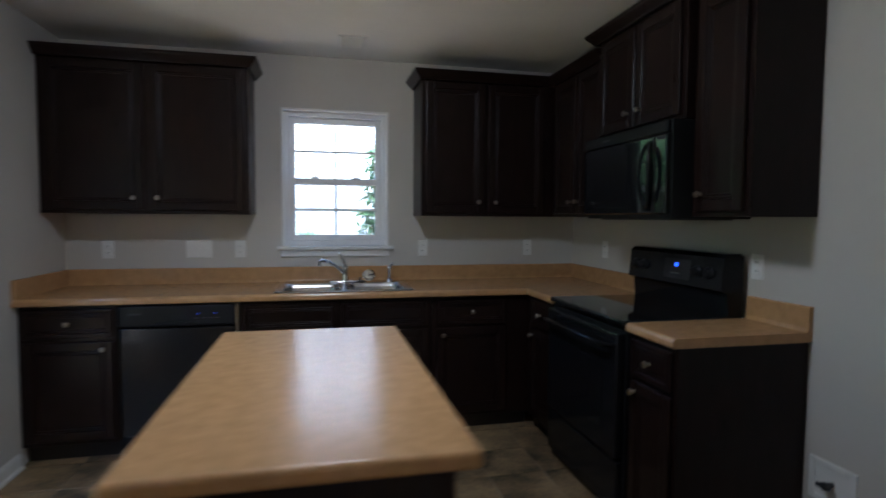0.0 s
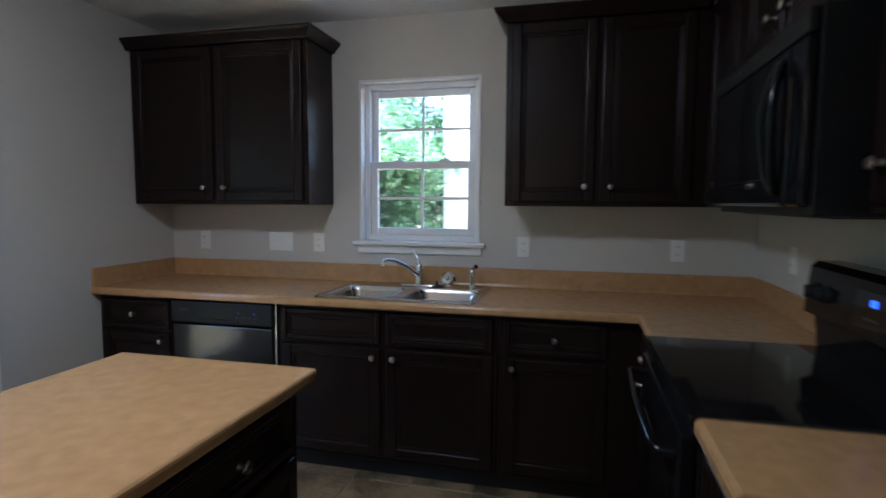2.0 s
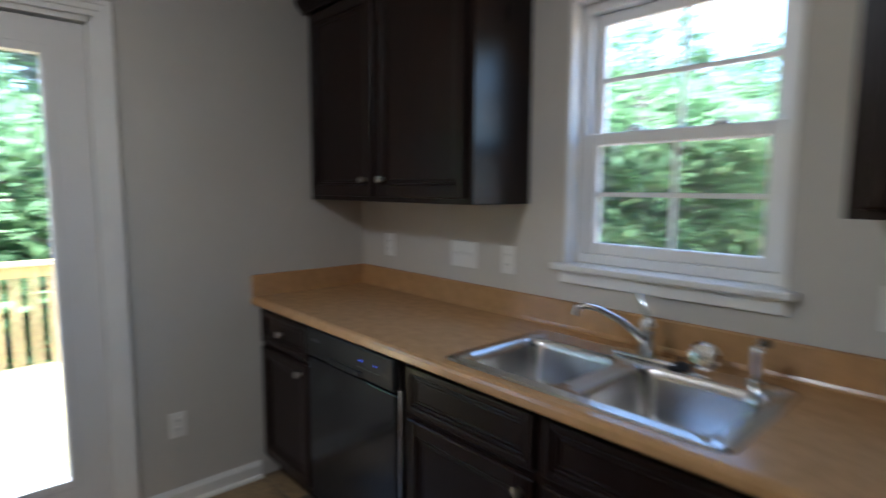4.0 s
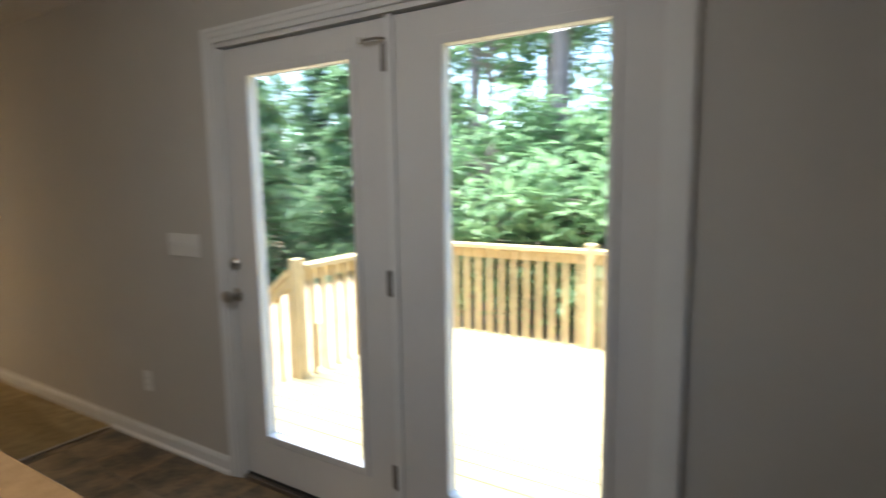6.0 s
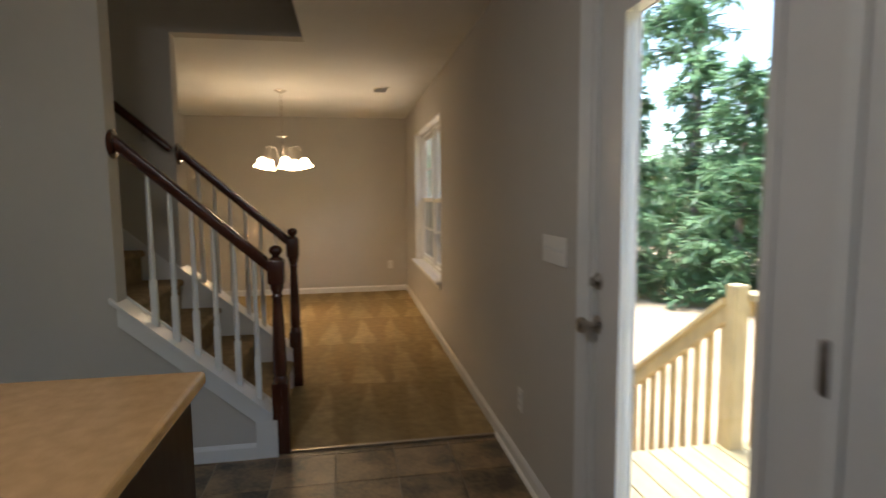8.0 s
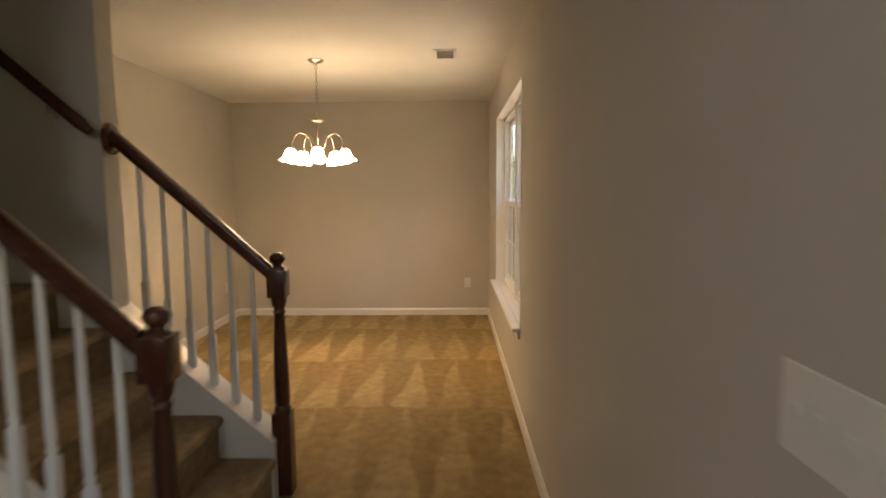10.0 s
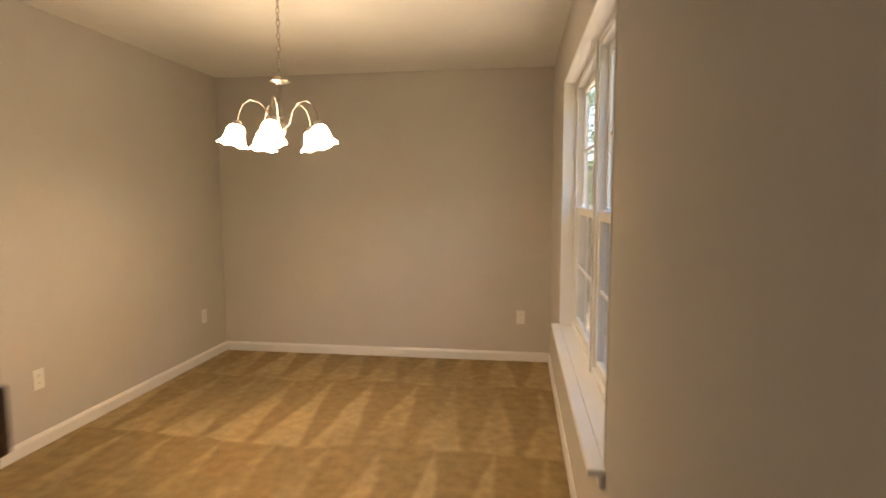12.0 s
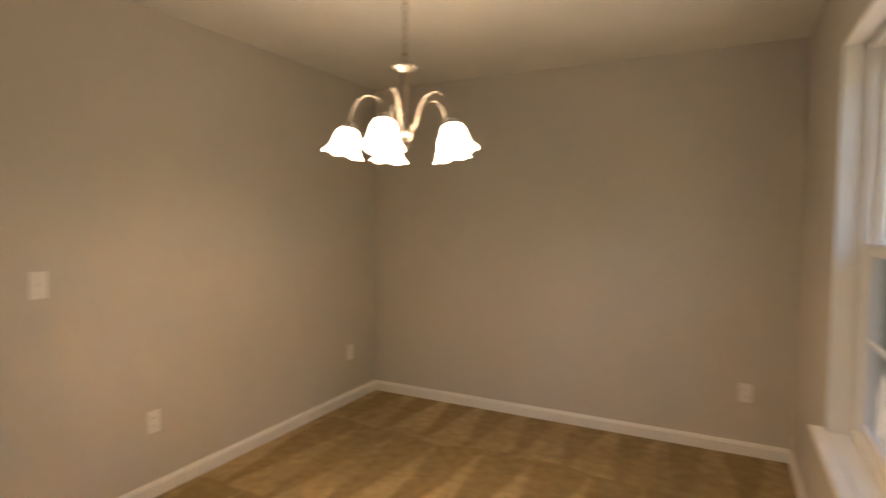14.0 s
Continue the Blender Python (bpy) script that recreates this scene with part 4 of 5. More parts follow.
# flush ceiling lamp over the island
fl = root("ceiling_lamp", "lit flush dome ceiling lamp with nickel rim", "ceiling lamp", "", (1.60, -2.20, CEIL))
Kit().lathe([(0.19, 0), (0.195, -0.012), (0.185, -0.03), (0.17, -0.032)], (0, 0, 0), "z", 32).part(fl, "rim", NICKEL, True)
Kit().lathe([(0.172, -0.03), (0.165, -0.055), (0.13, -0.085), (0.07, -0.103), (0.01, -0.108)], (0, 0, 0), "z", 32).part(fl, "shade", DOME, True)

# ---- stairs ----
RISE, RUN, X1 = 0.205, 0.235, 1.235
stair = root("staircase", "carpeted stairs with tan pile between knee walls", "stairs", "", (X1, (SN1 + SS0) / 2, 0))
hw = (SN1 - SS0) / 2 - 0.012
for i in range(14):
    z = RISE * (i + 1)
    xs = i * RUN
    prof = [(xs + 0.028, z - RISE), (xs + 0.028, z - 0.05), (xs + 0.008, z - 0.042), (xs, z - 0.026), (xs + 0.006, z - 0.008), (xs + 0.024, z), (xs + RUN + 0.028, z), (xs + RUN + 0.028, z - RISE)]
    Kit().prism(prof, "y", -hw, hw).part(stair, "step", STEPC)
for name, y in (("trim_skirt_north", SN1 - 0.006), ("trim_skirt_south", SS0 + 0.006)):
    k = Kit()
    k.prism([(1.25, 0.0), (1.25, cap_z(1.25) - 0.03), (WALLEND, cap_z(WALLEND) - 0.03), (4.5, cap_z(4.5) - 0.03), (4.5, cap_z(4.5) - 0.5), (1.75, 0)], "y", y - 0.006, y + 0.006)
    k.struct(name, TRIM, "white painted stair skirt board")


def newel(x, y, drop):
    n = root("newel_post", "dark mahogany turned newel post", "newel post", "stair newels", (x, y, 0.0))
    s = 0.043
    k = Kit()
    k.box(-s, -s, 0, s, s, 0.40, bevel=0.006).box(-s, -s, 0.945, s, s, 1.075, bevel=0.008)
    k.lathe([(0.038, 0.395), (0.040, 0.42), (0.032, 0.435), (0.037, 0.45), (0.036, 0.55), (0.030, 0.75), (0.024, 0.865), (0.030, 0.875), (0.024, 0.89), (0.034, 0.915), (0.038, 0.945)], (0, 0, 0), "z", 24)
    k.lathe([(0.04, 1.073), (0.034, 1.083), (0.020, 1.09), (0.020, 1.098), (0.033, 1.112), (0.036, 1.125), (0.030, 1.14), (0.016, 1.15), (0.003, 1.153)], (0, 0, 0), "z", 24)
    k.turn(Matrix.Diagonal((1, 1, 1 - drop / 1.15, 1)))
    k.part(n, "post", MAHOGV, True)


def handrail(y, dx, drop):
    r = root("handrail", "dark mahogany handrail with a round wall rosette", "handrail", "stair handrails", (dx, y, -drop))
    z = lambda x: 1.06 + 0.90 * (x - 1.25)
    x0, x1 = 1.236, WALLEND - 0.018
    prof = [(-0.022, -0.026), (0.022, -0.026), (0.026, -0.010), (0.030, 0.006), (0.026, 0.022), (0.012, 0.031), (-0.012, 0.031), (-0.026, 0.022), (-0.030, 0.006), (-0.026, -0.010)]
    k = Kit()
    a = [k.bm.verts.new((x0, u, z(x0) + v * 1.32)) for u, v in prof]
    b = [k.bm.verts.new((x1, u, z(x1) + v * 1.32)) for u, v in prof]
    for i in range(len(prof)):
        j = (i + 1) % len(prof)
        k.bm.faces.new((a[i], a[j], b[j], b[i]))
    k.bm.faces.new(a)
    k.bm.faces.new(b)
    k.part(r, "rail", MAHOG, True)
    Kit().lathe([(0.072, 0), (0.072, 0.010), (0.060, 0.018), (0.05, 0.02)], (WALLEND, 0, z(x1) - 0.005), "-x", 28).part(r, "rosette", MAHOG, True)


def baluster(x, y, dx, drop):
    b = root("baluster", "white painted turned wooden baluster", "baluster", "stair balusters", (x + dx, y, 0))
    z0, z1 = cap_z(x, drop), 1.06 + 0.90 * (x - 1.25) - 0.03 - drop
    k = Kit()
    k.box(-0.0155, -0.0155, z0 - 0.008, 0.0155, 0.0155, z0 + 0.235, bevel=0.003)
    k.lathe([(0.016, z0 + 0.233), (0.012, z0 + 0.245), (0.016, z0 + 0.257), (0.012, z0 + 0.27), (0.0145, z0 + 0.295), (0.0125, z0 + 0.47), (0.0105, z1 + 0.01)], (0, 0, 0), "z", 12)
    k.part(b, "spindle", TRIM, True)


for side, y in (("north", (SN0 + SN1) / 2), ("south", (SS0 + SS1) / 2)):
    dx, drop = SHIFT[side], DROP[side]
    newel(1.195 + dx + (0.02 if side == "south" else 0.0), y, drop)
    handrail(y, dx, drop)
    for i in range(6):
        baluster((1.306 if side == "north" else 1.335) + 0.0985 * i, y, dx, drop)
# wall rail further up the stairs
wr = root("wall_handrail", "dark mahogany wall handrail on metal brackets", "handrail", "", (0, SS0 + 0.06, 0))
zz = lambda x: 1.70 + SLOPE * (x - 1.98)
Kit().tube([(1.965, 0, zz(1.965)), (2.0, 0, zz(2.0)), (4.2, 0, zz(4.2))], [0.02, 0.028, 0.028], 14).part(wr, "rail", MAHOG, True)
for x in (2.14, 3.1, 4.0):
    Kit().tube([(x, 0, zz(x) - 0.025), (x, 0, zz(x) - 0.07), (x, -0.058, zz(x) - 0.09)], 0.007, 8).part(wr, "bracket", NICKEL, True)

# ---- chandelier ----
CX, CY = 1.475, -7.31
ch = root("chandelier", "lit five-arm nickel chandelier with frosted bell shades", "chandelier", "", (CX, CY, CEIL))
Kit().lathe([(0.062, 0), (0.064, -0.006), (0.045, -0.02), (0.012, -0.028), (0.006, -0.036)], (0, 0, 0), "z", 28).part(ch, "canopy", NICKEL, True)
k = Kit()
zc, i = -0.04, 0
while zc > -0.445:
    m = pose(0, 0, zc - 0.016, 90, 0, 90 * (i % 2))
    ring = [m @ Vector((0.009 * math.cos(a), 0.019 * math.sin(a), 0)) for a in (2 * math.pi * j / 12 for j in range(13))]
    k.tube(ring, 0.0022, 6, close=False)
    zc -= 0.031
    i += 1
k.part(ch, "chain", NICKEL, True)
Kit().lathe([(0.006, -0.44), (0.012, -0.452), (0.052, -0.458), (0.054, -0.466), (0.024, -0.478), (0.013, -0.482), (0.013, -0.665), (0.02, -0.675), (0.028, -0.70), (0.022, -0.725), (0.012, -0.738), (0.018, -0.752), (0.004, -0.768)], (0, 0, 0), "z", 24).part(ch, "stem", NICKEL, True)
for j in range(5):
    a = radians(72 * j + 30)
    ca, sa = math.cos(a), math.sin(a)
    prof = [(0.022, -0.70), (0.05, -0.672), (0.068, -0.61), (0.10, -0.575), (0.145, -0.565), (0.180, -0.588), (0.202, -0.635), (0.207, -0.675)]
    Kit().tube([(r * ca, r * sa, z) for r, z in prof], 0.0038, 10).lathe([(0.014, 0), (0.022, -0.008), (0.022, -0.03), (0.014, -0.034)], (0.208 * ca, 0.208 * sa, -0.668), "z", 16).part(ch, "arm", NICKEL, True)
    tilt = Matrix.Translation((0.208 * ca, 0.208 * sa, -0.69)) @ Matrix.Rotation(radians(-14), 4, Vector((-sa, ca, 0)))
    kk = Kit()
    kk.lathe([(0.022, 0.0), (0.034, -0.008), (0.044, -0.03), (0.048, -0.06), (0.056, -0.09), (0.072, -0.112), (0.076, -0.116), (0.070, -0.116), (0.052, -0.094), (0.01, -0.07)], (0, 0, 0), "z", 26, turn=None)
    for v in kk.bm.verts:
        w = max(0.0, (-v.co.z - 0.08) / 0.036)
        ang = math.atan2(v.co.y, v.co.x)
        v.co.z += 0.006 * w * math.cos(6 * ang)
    for v in kk.bm.verts:
        v.co.z *= 0.88
    kk.turn(tilt)
    Kit().lathe([(0.008, 0.012), (0.016, 0.006), (0.0225, -0.006), (0.021, -0.018), (0.012, -0.027), (0.003, -0.029)], (0, 0, -0.071), "z", 14).turn(tilt).part(ch, "bulb", BULB, True, "lit warm bulb")
    kk.part(ch, "shade", SHADE, True, "lit frosted glass bell shade")


# ---- deck ----
DX0, DX1, DY0, DY1 = -3.22, -T - 0.012, -4.19, 0.6
PX = -1.34


def deck_post(x, y, z0, z1):
    k = Kit()
    k.box(-0.045, -0.045, z0, 0.045, 0.045, z1, bevel=0.012)
    p = k.thing("deck_post", PINE, "new treated pine deck post", "post", "deck posts")
    p.location = (x, y, 0)


for x, y in ((DX0 + 0.05, -4.13), (DX0 + 0.05, -2.36), (DX0 + 0.05, -0.45), (PX, -4.13), (-2.2, 0.55)):
    deck_post(x, y, -0.9, 0.86)
for x in (DX0 + 0.05, -0.3, PX):
    deck_post(x, DY0 - 1.6, YARD - 0.1, -0.30)


def rail_run(name, a, b, za, zb, n):
    """A top rail, a cap and upright balusters between two plan points."""
    A, B = Vector(a), Vector(b)
    d = (B - A)
    L = d.length
    ang = math.degrees(math.atan2(d.y, d.x))
    r = root(name, "new treated pine deck railing with square balusters", "railing", "deck railings", (*a, 0))
    s = (zb - za) / L
    top = lambda u: za + s * u
    k = Kit()
    k.prism([(0, top(0) - 0.036), (L, top(L) - 0.036), (L, top(L)), (0, top(0))], "y", -0.07, 0.07)
    k.part(r, "cap_rail", PINE)
    k = Kit()
    k.prism([(0, top(0) - 0.135), (L, top(L) - 0.135), (L, top(L) - 0.04), (0, top(0) - 0.04)], "y", 0.0, 0.038)
    k.part(r, "rail_board", PINE)
    me = Kit().box(-0.018, -0.036, -0.90, 0.018, -0.0015, 0, bevel=0.003, seg=1).mesh("deck_baluster", PINE)
    for i in range(n):
        u = L * (i + 0.6) / n
        o = new("deck_baluster", me)
        o.parent = r
        o.location = (u, 0, top(u) - 0.045)
    r.matrix_basis = pose(a[0], a[1], 0, 0, 0, ang)
    return r


RT = DECK + 0.905
rail_run("deck_railing", (DX0 + 0.05, -4.085), (DX0 + 0.05, -2.405), RT, RT, 13)
rail_run("deck_railing", (DX0 + 0.05, -2.315), (DX0 + 0.05, -0.495), RT, RT, 14)
rail_run("deck_railing", (DX0 + 0.05, -0.405), (DX0 + 0.05, 0.55), RT, RT, 8)
rail_run("deck_railing", (PX - 0.045, -4.13), (DX0 + 0.095, -4.13), RT, RT, 13)
rail_run("deck_railing", (-0.2, 0.55), (-2.15, 0.55), RT, RT, 14)
rail_run("deck_railing", (PX, -4.175), (PX, -5.79), RT - 0.03, RT - 1.22, 13)
k = Kit()
for i in range(4):
    z = DECK - 0.185 * (i + 1)
    k.box(PX + 0.05, DY0 - 0.27 * (i + 1), z - 0.038, -0.25, DY0 - 0.27 * i + 0.01, z, bevel=0.006)
k.prism([(DY0, DECK - 0.30), (DY0, DECK - 0.04), (DY0 - 1.2, DECK - 0.87), (DY0 - 1.2, YARD - 0.05), (DY0 - 0.9, YARD - 0.05)], "x", PX + 0.045, PX + 0.085)
k.thing("deck_stairs", PINED, "new pine steps down from the deck", "stairs")
deck = root("deck_floor", "new pale pine deck boards", "deck")
bx(DX0 + 0.02, DY0 + 0.02, DECK - 0.22, DX1, DY1, DECK - 0.035).part(deck, "joist_frame", PINE)
bw = 0.14
me = Kit().box(0, DY0, DECK - 0.032, bw - 0.006, DY1, DECK, bevel=0.004, seg=1).mesh("deck_board", PINED)
x = DX0
while x < DX1 - 0.10:
    o = new("deck_board", me)
    o.parent = deck
    o.location = (x, 0, 0)
    x += bw

# ---- outside of the house and the yard ----
k = Kit()
k.box(-T - 0.012, SOUTH - T, -1.2, -T - 0.001, DW0 - 0.02, 5.4).box(-T - 0.012, DW0 - 0.02, -1.2, -T - 0.001, DW1 + 0.02, DWZ0 - 0.01).box(-T - 0.012, DW0 - 0.02, DWZ1 + 0.01, -T - 0.001, DW1 + 0.02, 5.4)
k.box(-T - 0.012, DW1 + 0.02, -1.2, -T - 0.001, FD0 - 0.0, 5.4).box(-T - 0.012, FD0, FDTOP, -T - 0.001, FD1, 5.4).box(-T - 0.012, FD1, -1.2, -T - 0.001, T, 5.4)
k.struct("wall_outside_west", SIDING)
bx(-0.45, SOUTH - 0.6, 5.4, 6.8, 0.6, 5.55).struct("roof", ROOF)
k = Kit()
for i in range(4):
    k.box(-0.58 + i * 0.105, SOUTH - 0.5, 2.50, -0.58 + (i + 1) * 0.105 - 0.006, -5.6, 2.515)
k.box(-0.62, SOUTH - 0.5, 2.48, -0.58, -5.6, 2.66)
k.prism([(-0.64, 2.66), (-T - 0.012, 2.95), (-T - 0.012, 2.90), (-0.64, 2.62)], "y", SOUTH - 0.5, -5.6)
k.struct("roof_eave", SIDING, "white slatted soffit under the eave")
k = Kit()

gx = [-600, -200, -80, -50] + [-36 + 1.5 * i for i in range(40)] + [40, 80, 200, 600]
gy = [-600, -200, -80, -50] + [-34 + 1.5 * i for i in range(40)] + [40, 80, 200, 600]


def ground_z(x, y):
    far = max(0.0, -x - 9) * 0.03
    return YARD + 0.08 * noise.noise((x * 0.3, y * 0.3, 0)) - min(2.0, far) - (0.25 if x > 0 and -9 < y < 0 else 0)


vs = [[k.bm.verts.new((x, y, ground_z(x, y))) for y in gy] for x in gx]
for i in range(len(gx) - 1):
    for j in range(len(gy) - 1):
        k.bm.faces.new((vs[i][j], vs[i + 1][j], vs[i + 1][j + 1], vs[i][j + 1]))
k.struct("ground", STRAW, "straw-strewn clay yard", True)

# neighbouring house with lap siding
nh = root("neighbour_house", "white lap-sided neighbouring house", "house", "", (-1.8, 15.0, YARD - 0.1))
k = Kit()
for i in range(72):
    z = i * 0.125
    k.prism([(-0.024, z), (-0.008, z + 0.128), (0.02, z + 0.128), (0.02, z)], "x", 0.1, 14)
    k.prism([(-0.024 + 0.03, z), (-0.008 + 0.03, z + 0.128), (0.05, z + 0.128), (0.05, z)], "y", 0.1, 9)
k.box(0.04, 0.03, 0, 14, 9, 9.0)
k.part(nh, "wall", SIDING)
bx(-0.04, -0.04, 0, 0.11, 0.11, 9.0, bevel=0.01).part(nh, "corner_board", SIDING)
Kit().prism([(-0.5, 9.0), (9.5, 9.0), (9.5, 9.15), (4.5, 11.6), (-0.5, 9.15)], "x", -0.4, 14.4).part(nh, "roof", ROOF)


# ---- trees ----
def leaf(bm, p, d, up, ln, wd):
    """One folded leaf of four corners."""
    s = d.cross(up)
    if s.length < 1e-4:
        s = d.cross(Vector((1, 0, 0)))
    s.normalize()
    n = s.cross(d)
    a = bm.verts.new(p)
    b = bm.verts.new(p + d * ln * 0.45 + s * wd * 0.5 + n * wd * 0.15)
    c = bm.verts.new(p + d * ln)
    e = bm.verts.new(p + d * ln * 0.45 - s * wd * 0.5 + n * wd * 0.15)
    bm.faces.new((a, b, c))
    bm.faces.new((a, c, e))


def rnd_dir(rng, flat=1.0):
    v = Vector((rng.gauss(0, 1), rng.gauss(0, 1), rng.gauss(0, 1) * flat))
    return v.normalized()


def broad_tree(name, seed, h, spread, trunk_r, clumps, per, ln, low, label, material, group, at):
    rng = random.Random(seed)
    t = root(name, label, "shrub" if name == "shrub" else "tree", group)
    k, lv = Kit(), Kit()
    lean = Vector((rng.uniform(-0.05, 0.05), rng.uniform(-0.05, 0.05), 1))
    pts = [Vector((lean.x * h * f + rng.uniform(-1, 1) * 0.03 * h * f, lean.y * h * f, h * f)) for f in (0, 0.15, 0.35, 0.6, 0.85, 1.0)]
    k.tube(pts, [trunk_r * c for c in (1.25, 1, 0.82, 0.6, 0.32, 0.08)], 9)
    for i in range(clumps):
        f = low + (1 - low) * rng.random()
        base = pts[0].lerp(pts[-1], f * 0.92)
        shape = math.sin(math.pi * min(1, 0.18 + 0.82 * (1 - (f - low) / (1 - low + 1e-6)))) * 0.6 + 0.4
        out = rnd_dir(rng, 0.35)
        tip = base + Vector((out.x, out.y, abs(out.z) * 0.7 + rng.uniform(-0.1, 0.2))) * spread * shape * rng.uniform(0.35, 1.0)
        k.tube([base, base.lerp(tip, 0.5) + Vector((0, 0, 0.06 * spread)), tip], [trunk_r * 0.28, trunk_r * 0.16, trunk_r * 0.05], 5)
        rad = spread * rng.uniform(0.16, 0.30)
        for j in range(per):
            q = tip + rnd_dir(rng, 0.6) * rad * rng.random() ** 0.5
            d = (rnd_dir(rng, 0.5) + Vector((0, 0, -0.25)) + (q - tip) / rad * 0.6).normalized()
            s = ln * rng.uniform(0.6, 1.25)
            leaf(lv.bm, q, d, Vector((0, 0, 1)), s, s * 0.55)
    k.part(t, "trunk", BARK, True)
    tagged(lv.part(t, "foliage", material), kind="stuff")
    t.matrix_basis = at
    return t


def conifer(name, seed, h, spread, trunk_r, low, rows, ln, label, group, at):
    rng = random.Random(seed)
    t = root(name, label, "tree", group)
    k, lv = Kit(), Kit()
    k.tube([(0, 0, 0), (0.03, 0, h * 0.4), (0.0, 0.04, h * 0.8), (0, 0, h)], [trunk_r * 1.15, trunk_r * 0.85, trunk_r * 0.4, 0.01], 9)
    for i in range(rows):
        f = low + (1 - low) * (i + rng.random()) / rows
        z = h * f
        reach = spread * (1 - (f - low) / (1 - low)) ** 0.75 * rng.uniform(0.55, 1.1) + 0.15
        for b in range(rng.randint(4, 6)):
            a = rng.uniform(0, 2 * math.pi)
            out = Vector((math.cos(a), math.sin(a), 0))
            drop = rng.uniform(-0.05, 0.28)
            p0 = Vector((0, 0, z))
            p1 = p0 + out * reach + Vector((0, 0, -drop * reach))
            k.tube([p0, p0.lerp(p1, 0.5) + Vector((0, 0, 0.05 * reach)), p1], [trunk_r * 0.14, trunk_r * 0.1, trunk_r * 0.03], 4)
            for j in range(int(20 + reach * 24)):
                u = rng.uniform(0.15, 1.0)
                q = p0.lerp(p1, u) + rnd_dir(rng, 0.5) * 0.10 * reach
                d = (out * 0.7 + rnd_dir(rng, 0.4) * 0.8 + Vector((0, 0, -0.15))).normalized()
                s = ln * rng.uniform(0.6, 1.3)
                leaf(lv.bm, q, d, Vector((0, 0, 1)), s, s * 0.26)
    k.part(t, "trunk", BARK, True)
    tagged(lv.part(t, "foliage", LEAF_B), kind="stuff")
    t.matrix_basis = at
    return t


GZ = YARD - 0.1
sh = broad_tree("shrub", 11, 3.2, 1.9, 0.06, 58, 88, 0.205, 0.10, "leafy green shrub at the edge of the woods", LEAF_A, "shrubs behind the deck", pose(-6.1, -2.6, GZ))
for x, y, r, s in ((-6.4, -5.0, 70, 0.98), (-6.0, -0.6, 140, 1.05), (-7.4, -3.9, 200, 1.15), (-6.6, 1.6, 30, 1.1), (-8.2, -1.8, 260, 1.25), (-8.4, -6.6, 310, 0.95), (-7.0, 4.2, 100, 1.1), (-3.3, 12.2, 120, 1.25), (1.5, 13.4, 20, 0.57), (0.2, 13.4, 160, 0.55), (-4.2, 11.0, 15, 1.55), (-4.9, 14.2, 45, 1.7), (-6.8, 12.5, 200, 1.75), (-6.2, 9.0, 75, 1.5)):
    o = copy_thing(sh, pose(x, y, GZ, 0, 0, r))
    o.scale = (s, s, s)
co = conifer("conifer", 5, 5.2, 1.7, 0.10, 0.04, 24, 0.36, "green young conifer at the edge of the yard", "conifers", pose(-7.4, -11.8, GZ))
for x, y, r, s in ((-5.8, -14.0, 80, 1.05), (-9.8, -10.8, 150, 1.1), (-8.3, -14.6, 220, 1.2), (-4.3, -16.6, 300, 1.15), (-11.6, -13.6, 20, 1.2), (-10.2, -8.0, 60, 0.95), (-2.0, -18.0, 110, 1.1), (-12.4, -10.0, 190, 1.1), (-6.4, -17.5, 250, 1.2)):
    o = copy_thing(co, pose(x, y, GZ, 0, 0, r))
    o.scale = (s, s, s)
pn = conifer("pine_tree", 8, 15.0, 2.4, 0.20, 0.42, 20, 0.50, "tall pine with a bare lower trunk", "tall pines", pose(-8.6, -4.55, GZ))
for x, y, r, s in ((-13.5, -9.0, 50, 1.0), (-15.0, -14.5, 130, 1.05), (-10.5, -18.0, 250, 1.1), (-16.0, -2.5, 290, 1.0), (-14.0, 3.5, 330, 0.95), (-18.5, -8.5, 15, 1.1), (-6.5, -21.5, 75, 1.0)):
    o = copy_thing(pn, pose(x, y, GZ, 0, 0, r))
    o.scale = (s, s, s)
bt = broad_tree("broadleaf_tree", 21, 8.0, 2.6, 0.13, 50, 56, 0.30, 0.2, "tall leafy green tree in the woods", LEAF_C, "broadleaf trees", pose(-10.4, -3.2, GZ))
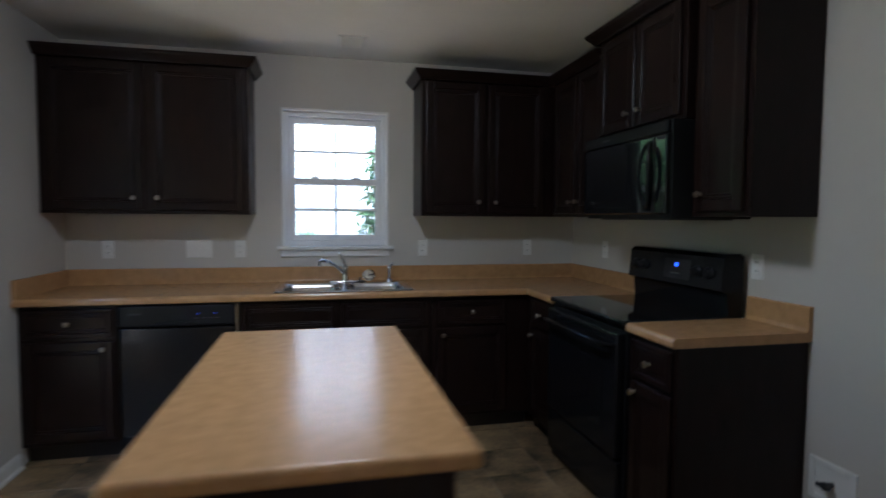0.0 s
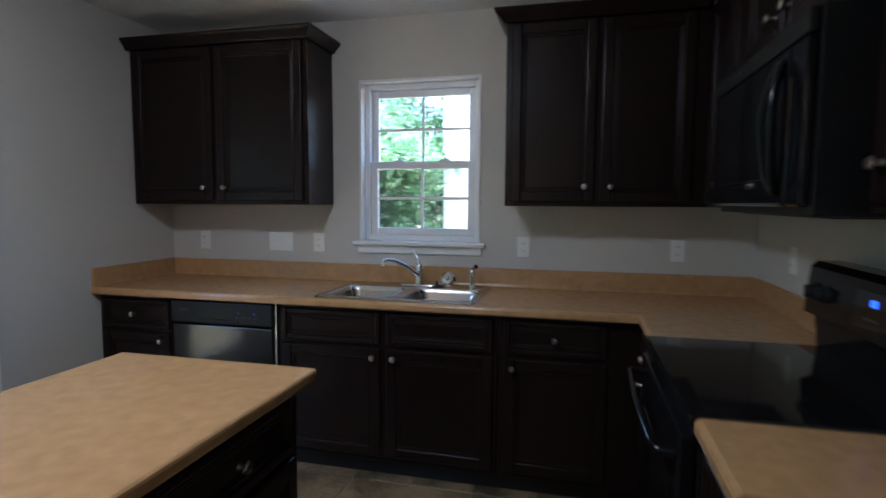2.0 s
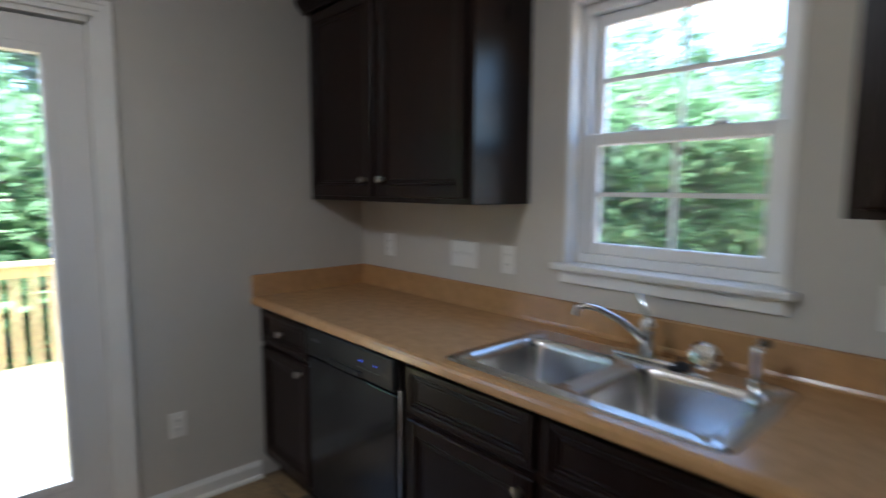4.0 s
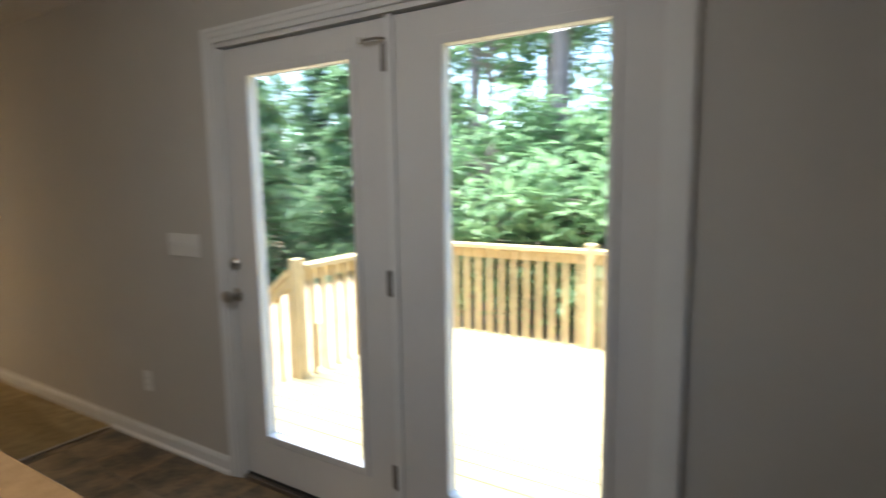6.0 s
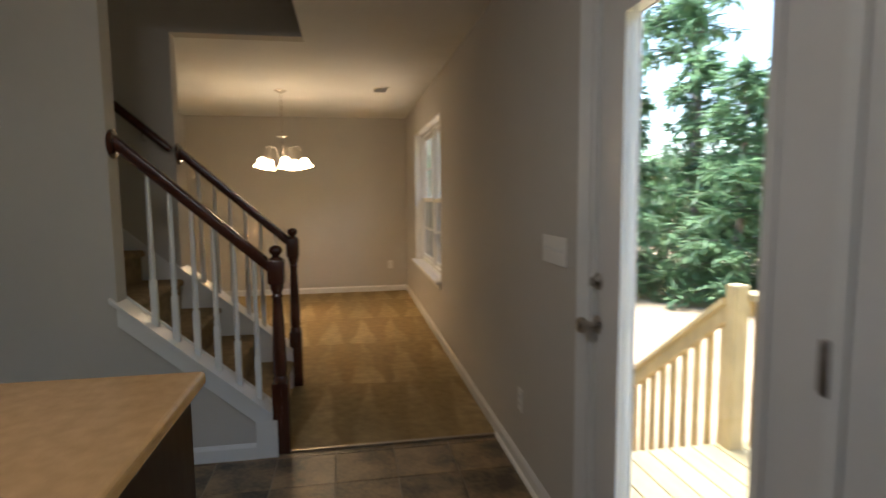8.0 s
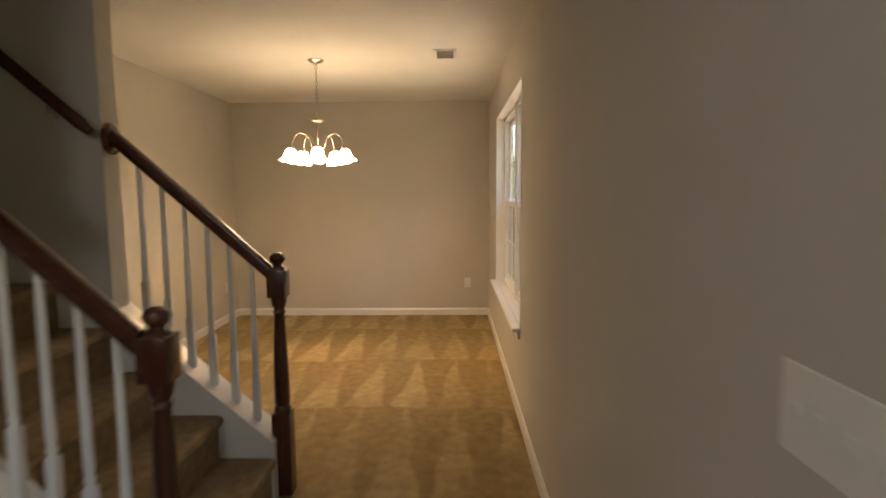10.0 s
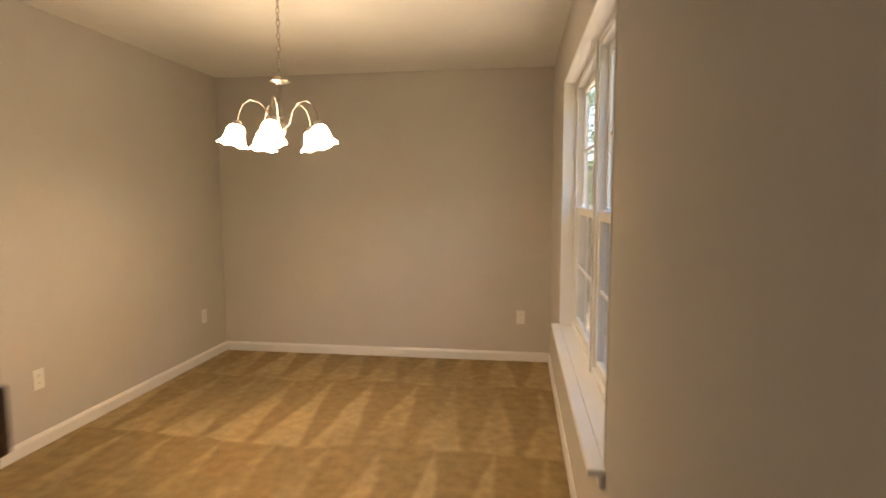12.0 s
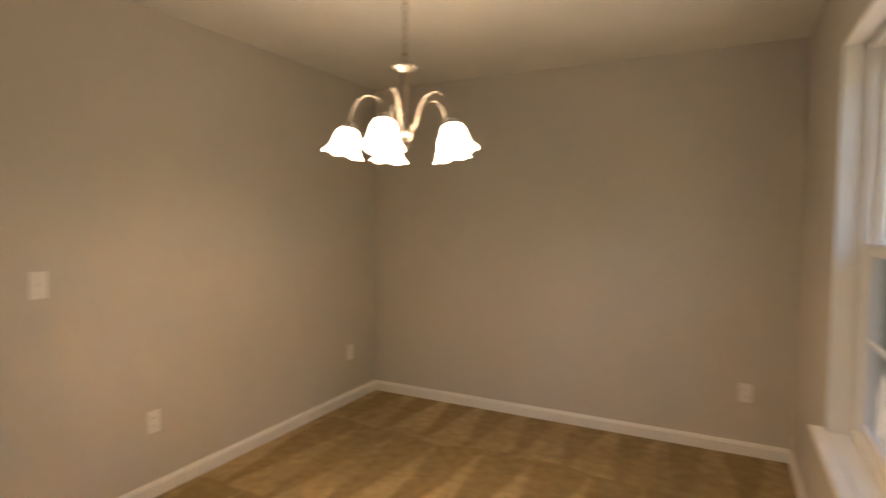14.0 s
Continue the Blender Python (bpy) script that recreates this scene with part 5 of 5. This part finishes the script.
for x, y, r, s in ((-8.9, -6.2, 75, 0.85), (-9.4, -0.4, 165, 0.9), (-11.5, 0.5, 120, 0.8), (-10.0, 5.5, 200, 0.9), (-13.0, -17.0, 300, 0.8), (-8.0, 10.0, 20, 0.9), (-4.6, 16.5, 250, 0.75), (-6.0, 19.5, 330, 0.95), (-3.9, 21.0, 50, 1.0), (-7.0, 17.0, 80, 1.05), (-11.0, 14.0, 140, 1.1), (-18.0, 3.0, 10, 1.0), (-14.0, 8.0, 100, 1.1)):
    o = copy_thing(bt, pose(x, y, GZ, 0, 0, r))
    o.scale = (s, s, s)
conifer("garden_conifer", 31, 4.2, 0.9, 0.07, 0.03, 24, 0.26, "narrow green conifer beside the neighbouring house", "", pose(2.95, 8.2, GZ))
# far woods
rng = random.Random(77)
lv = Kit()
for i in range(24000):
    a = rng.uniform(radians(95), radians(275))
    r = rng.uniform(23, 34)
    q = Vector((r * math.cos(a), -5 + r * math.sin(a) * 1.1, GZ + rng.random() ** 1.4 * (5.6 + 1.3 * math.sin(a * 9) + 0.9 * math.sin(a * 23))))
    s = rng.uniform(0.5, 1.1)
    leaf(lv.bm, q, rnd_dir(rng), Vector((0, 0, 1)), s, s * 0.6)
lv.thing("far_woods", LEAF_C, "distant green woodland foliage", "woods", "", "stuff")

# ---- floor tiles ----
ts = 0.305
tile_me = Kit().box(0.0025, 0.0025, -0.0038, ts - 0.0025, ts - 0.0025, 0.0, bevel=0.0012, seg=1).mesh("tile", TILE)
nx, ny = int(EAST / ts) + 1, int(-SEAM / ts) + 1
part_cache = {}
for i in range(nx):
    for j in range(ny):
        x0, y1 = i * ts, -j * ts
        wx, wy = min(ts, EAST - x0), min(ts, y1 - (SEAM + 0.012))
        if wx < 0.02 or wy < 0.02:
            continue
        key = (round(wx, 3), round(wy, 3))
        if key not in part_cache:
            part_cache[key] = tile_me if key == (ts, ts) else Kit().box(0.0025, ts - wy + 0.0025, -0.0038, wx - 0.0025, ts - 0.0025, 0.0, bevel=0.0012, seg=1).mesh("tile", TILE)
        o = new("tile", part_cache[key])
        o.parent = floor
        o.location = (x0, y1 - ts, 0)

# parts of many pieces too small to pick apart
for ob in list(scene.collection.objects):
    if ob.name.split(".")[0] in ("printed_marks", "slot", "toggle", "receptacle", "louvre", "chain", "sash_lock"):
        tagged(ob, kind="stuff")
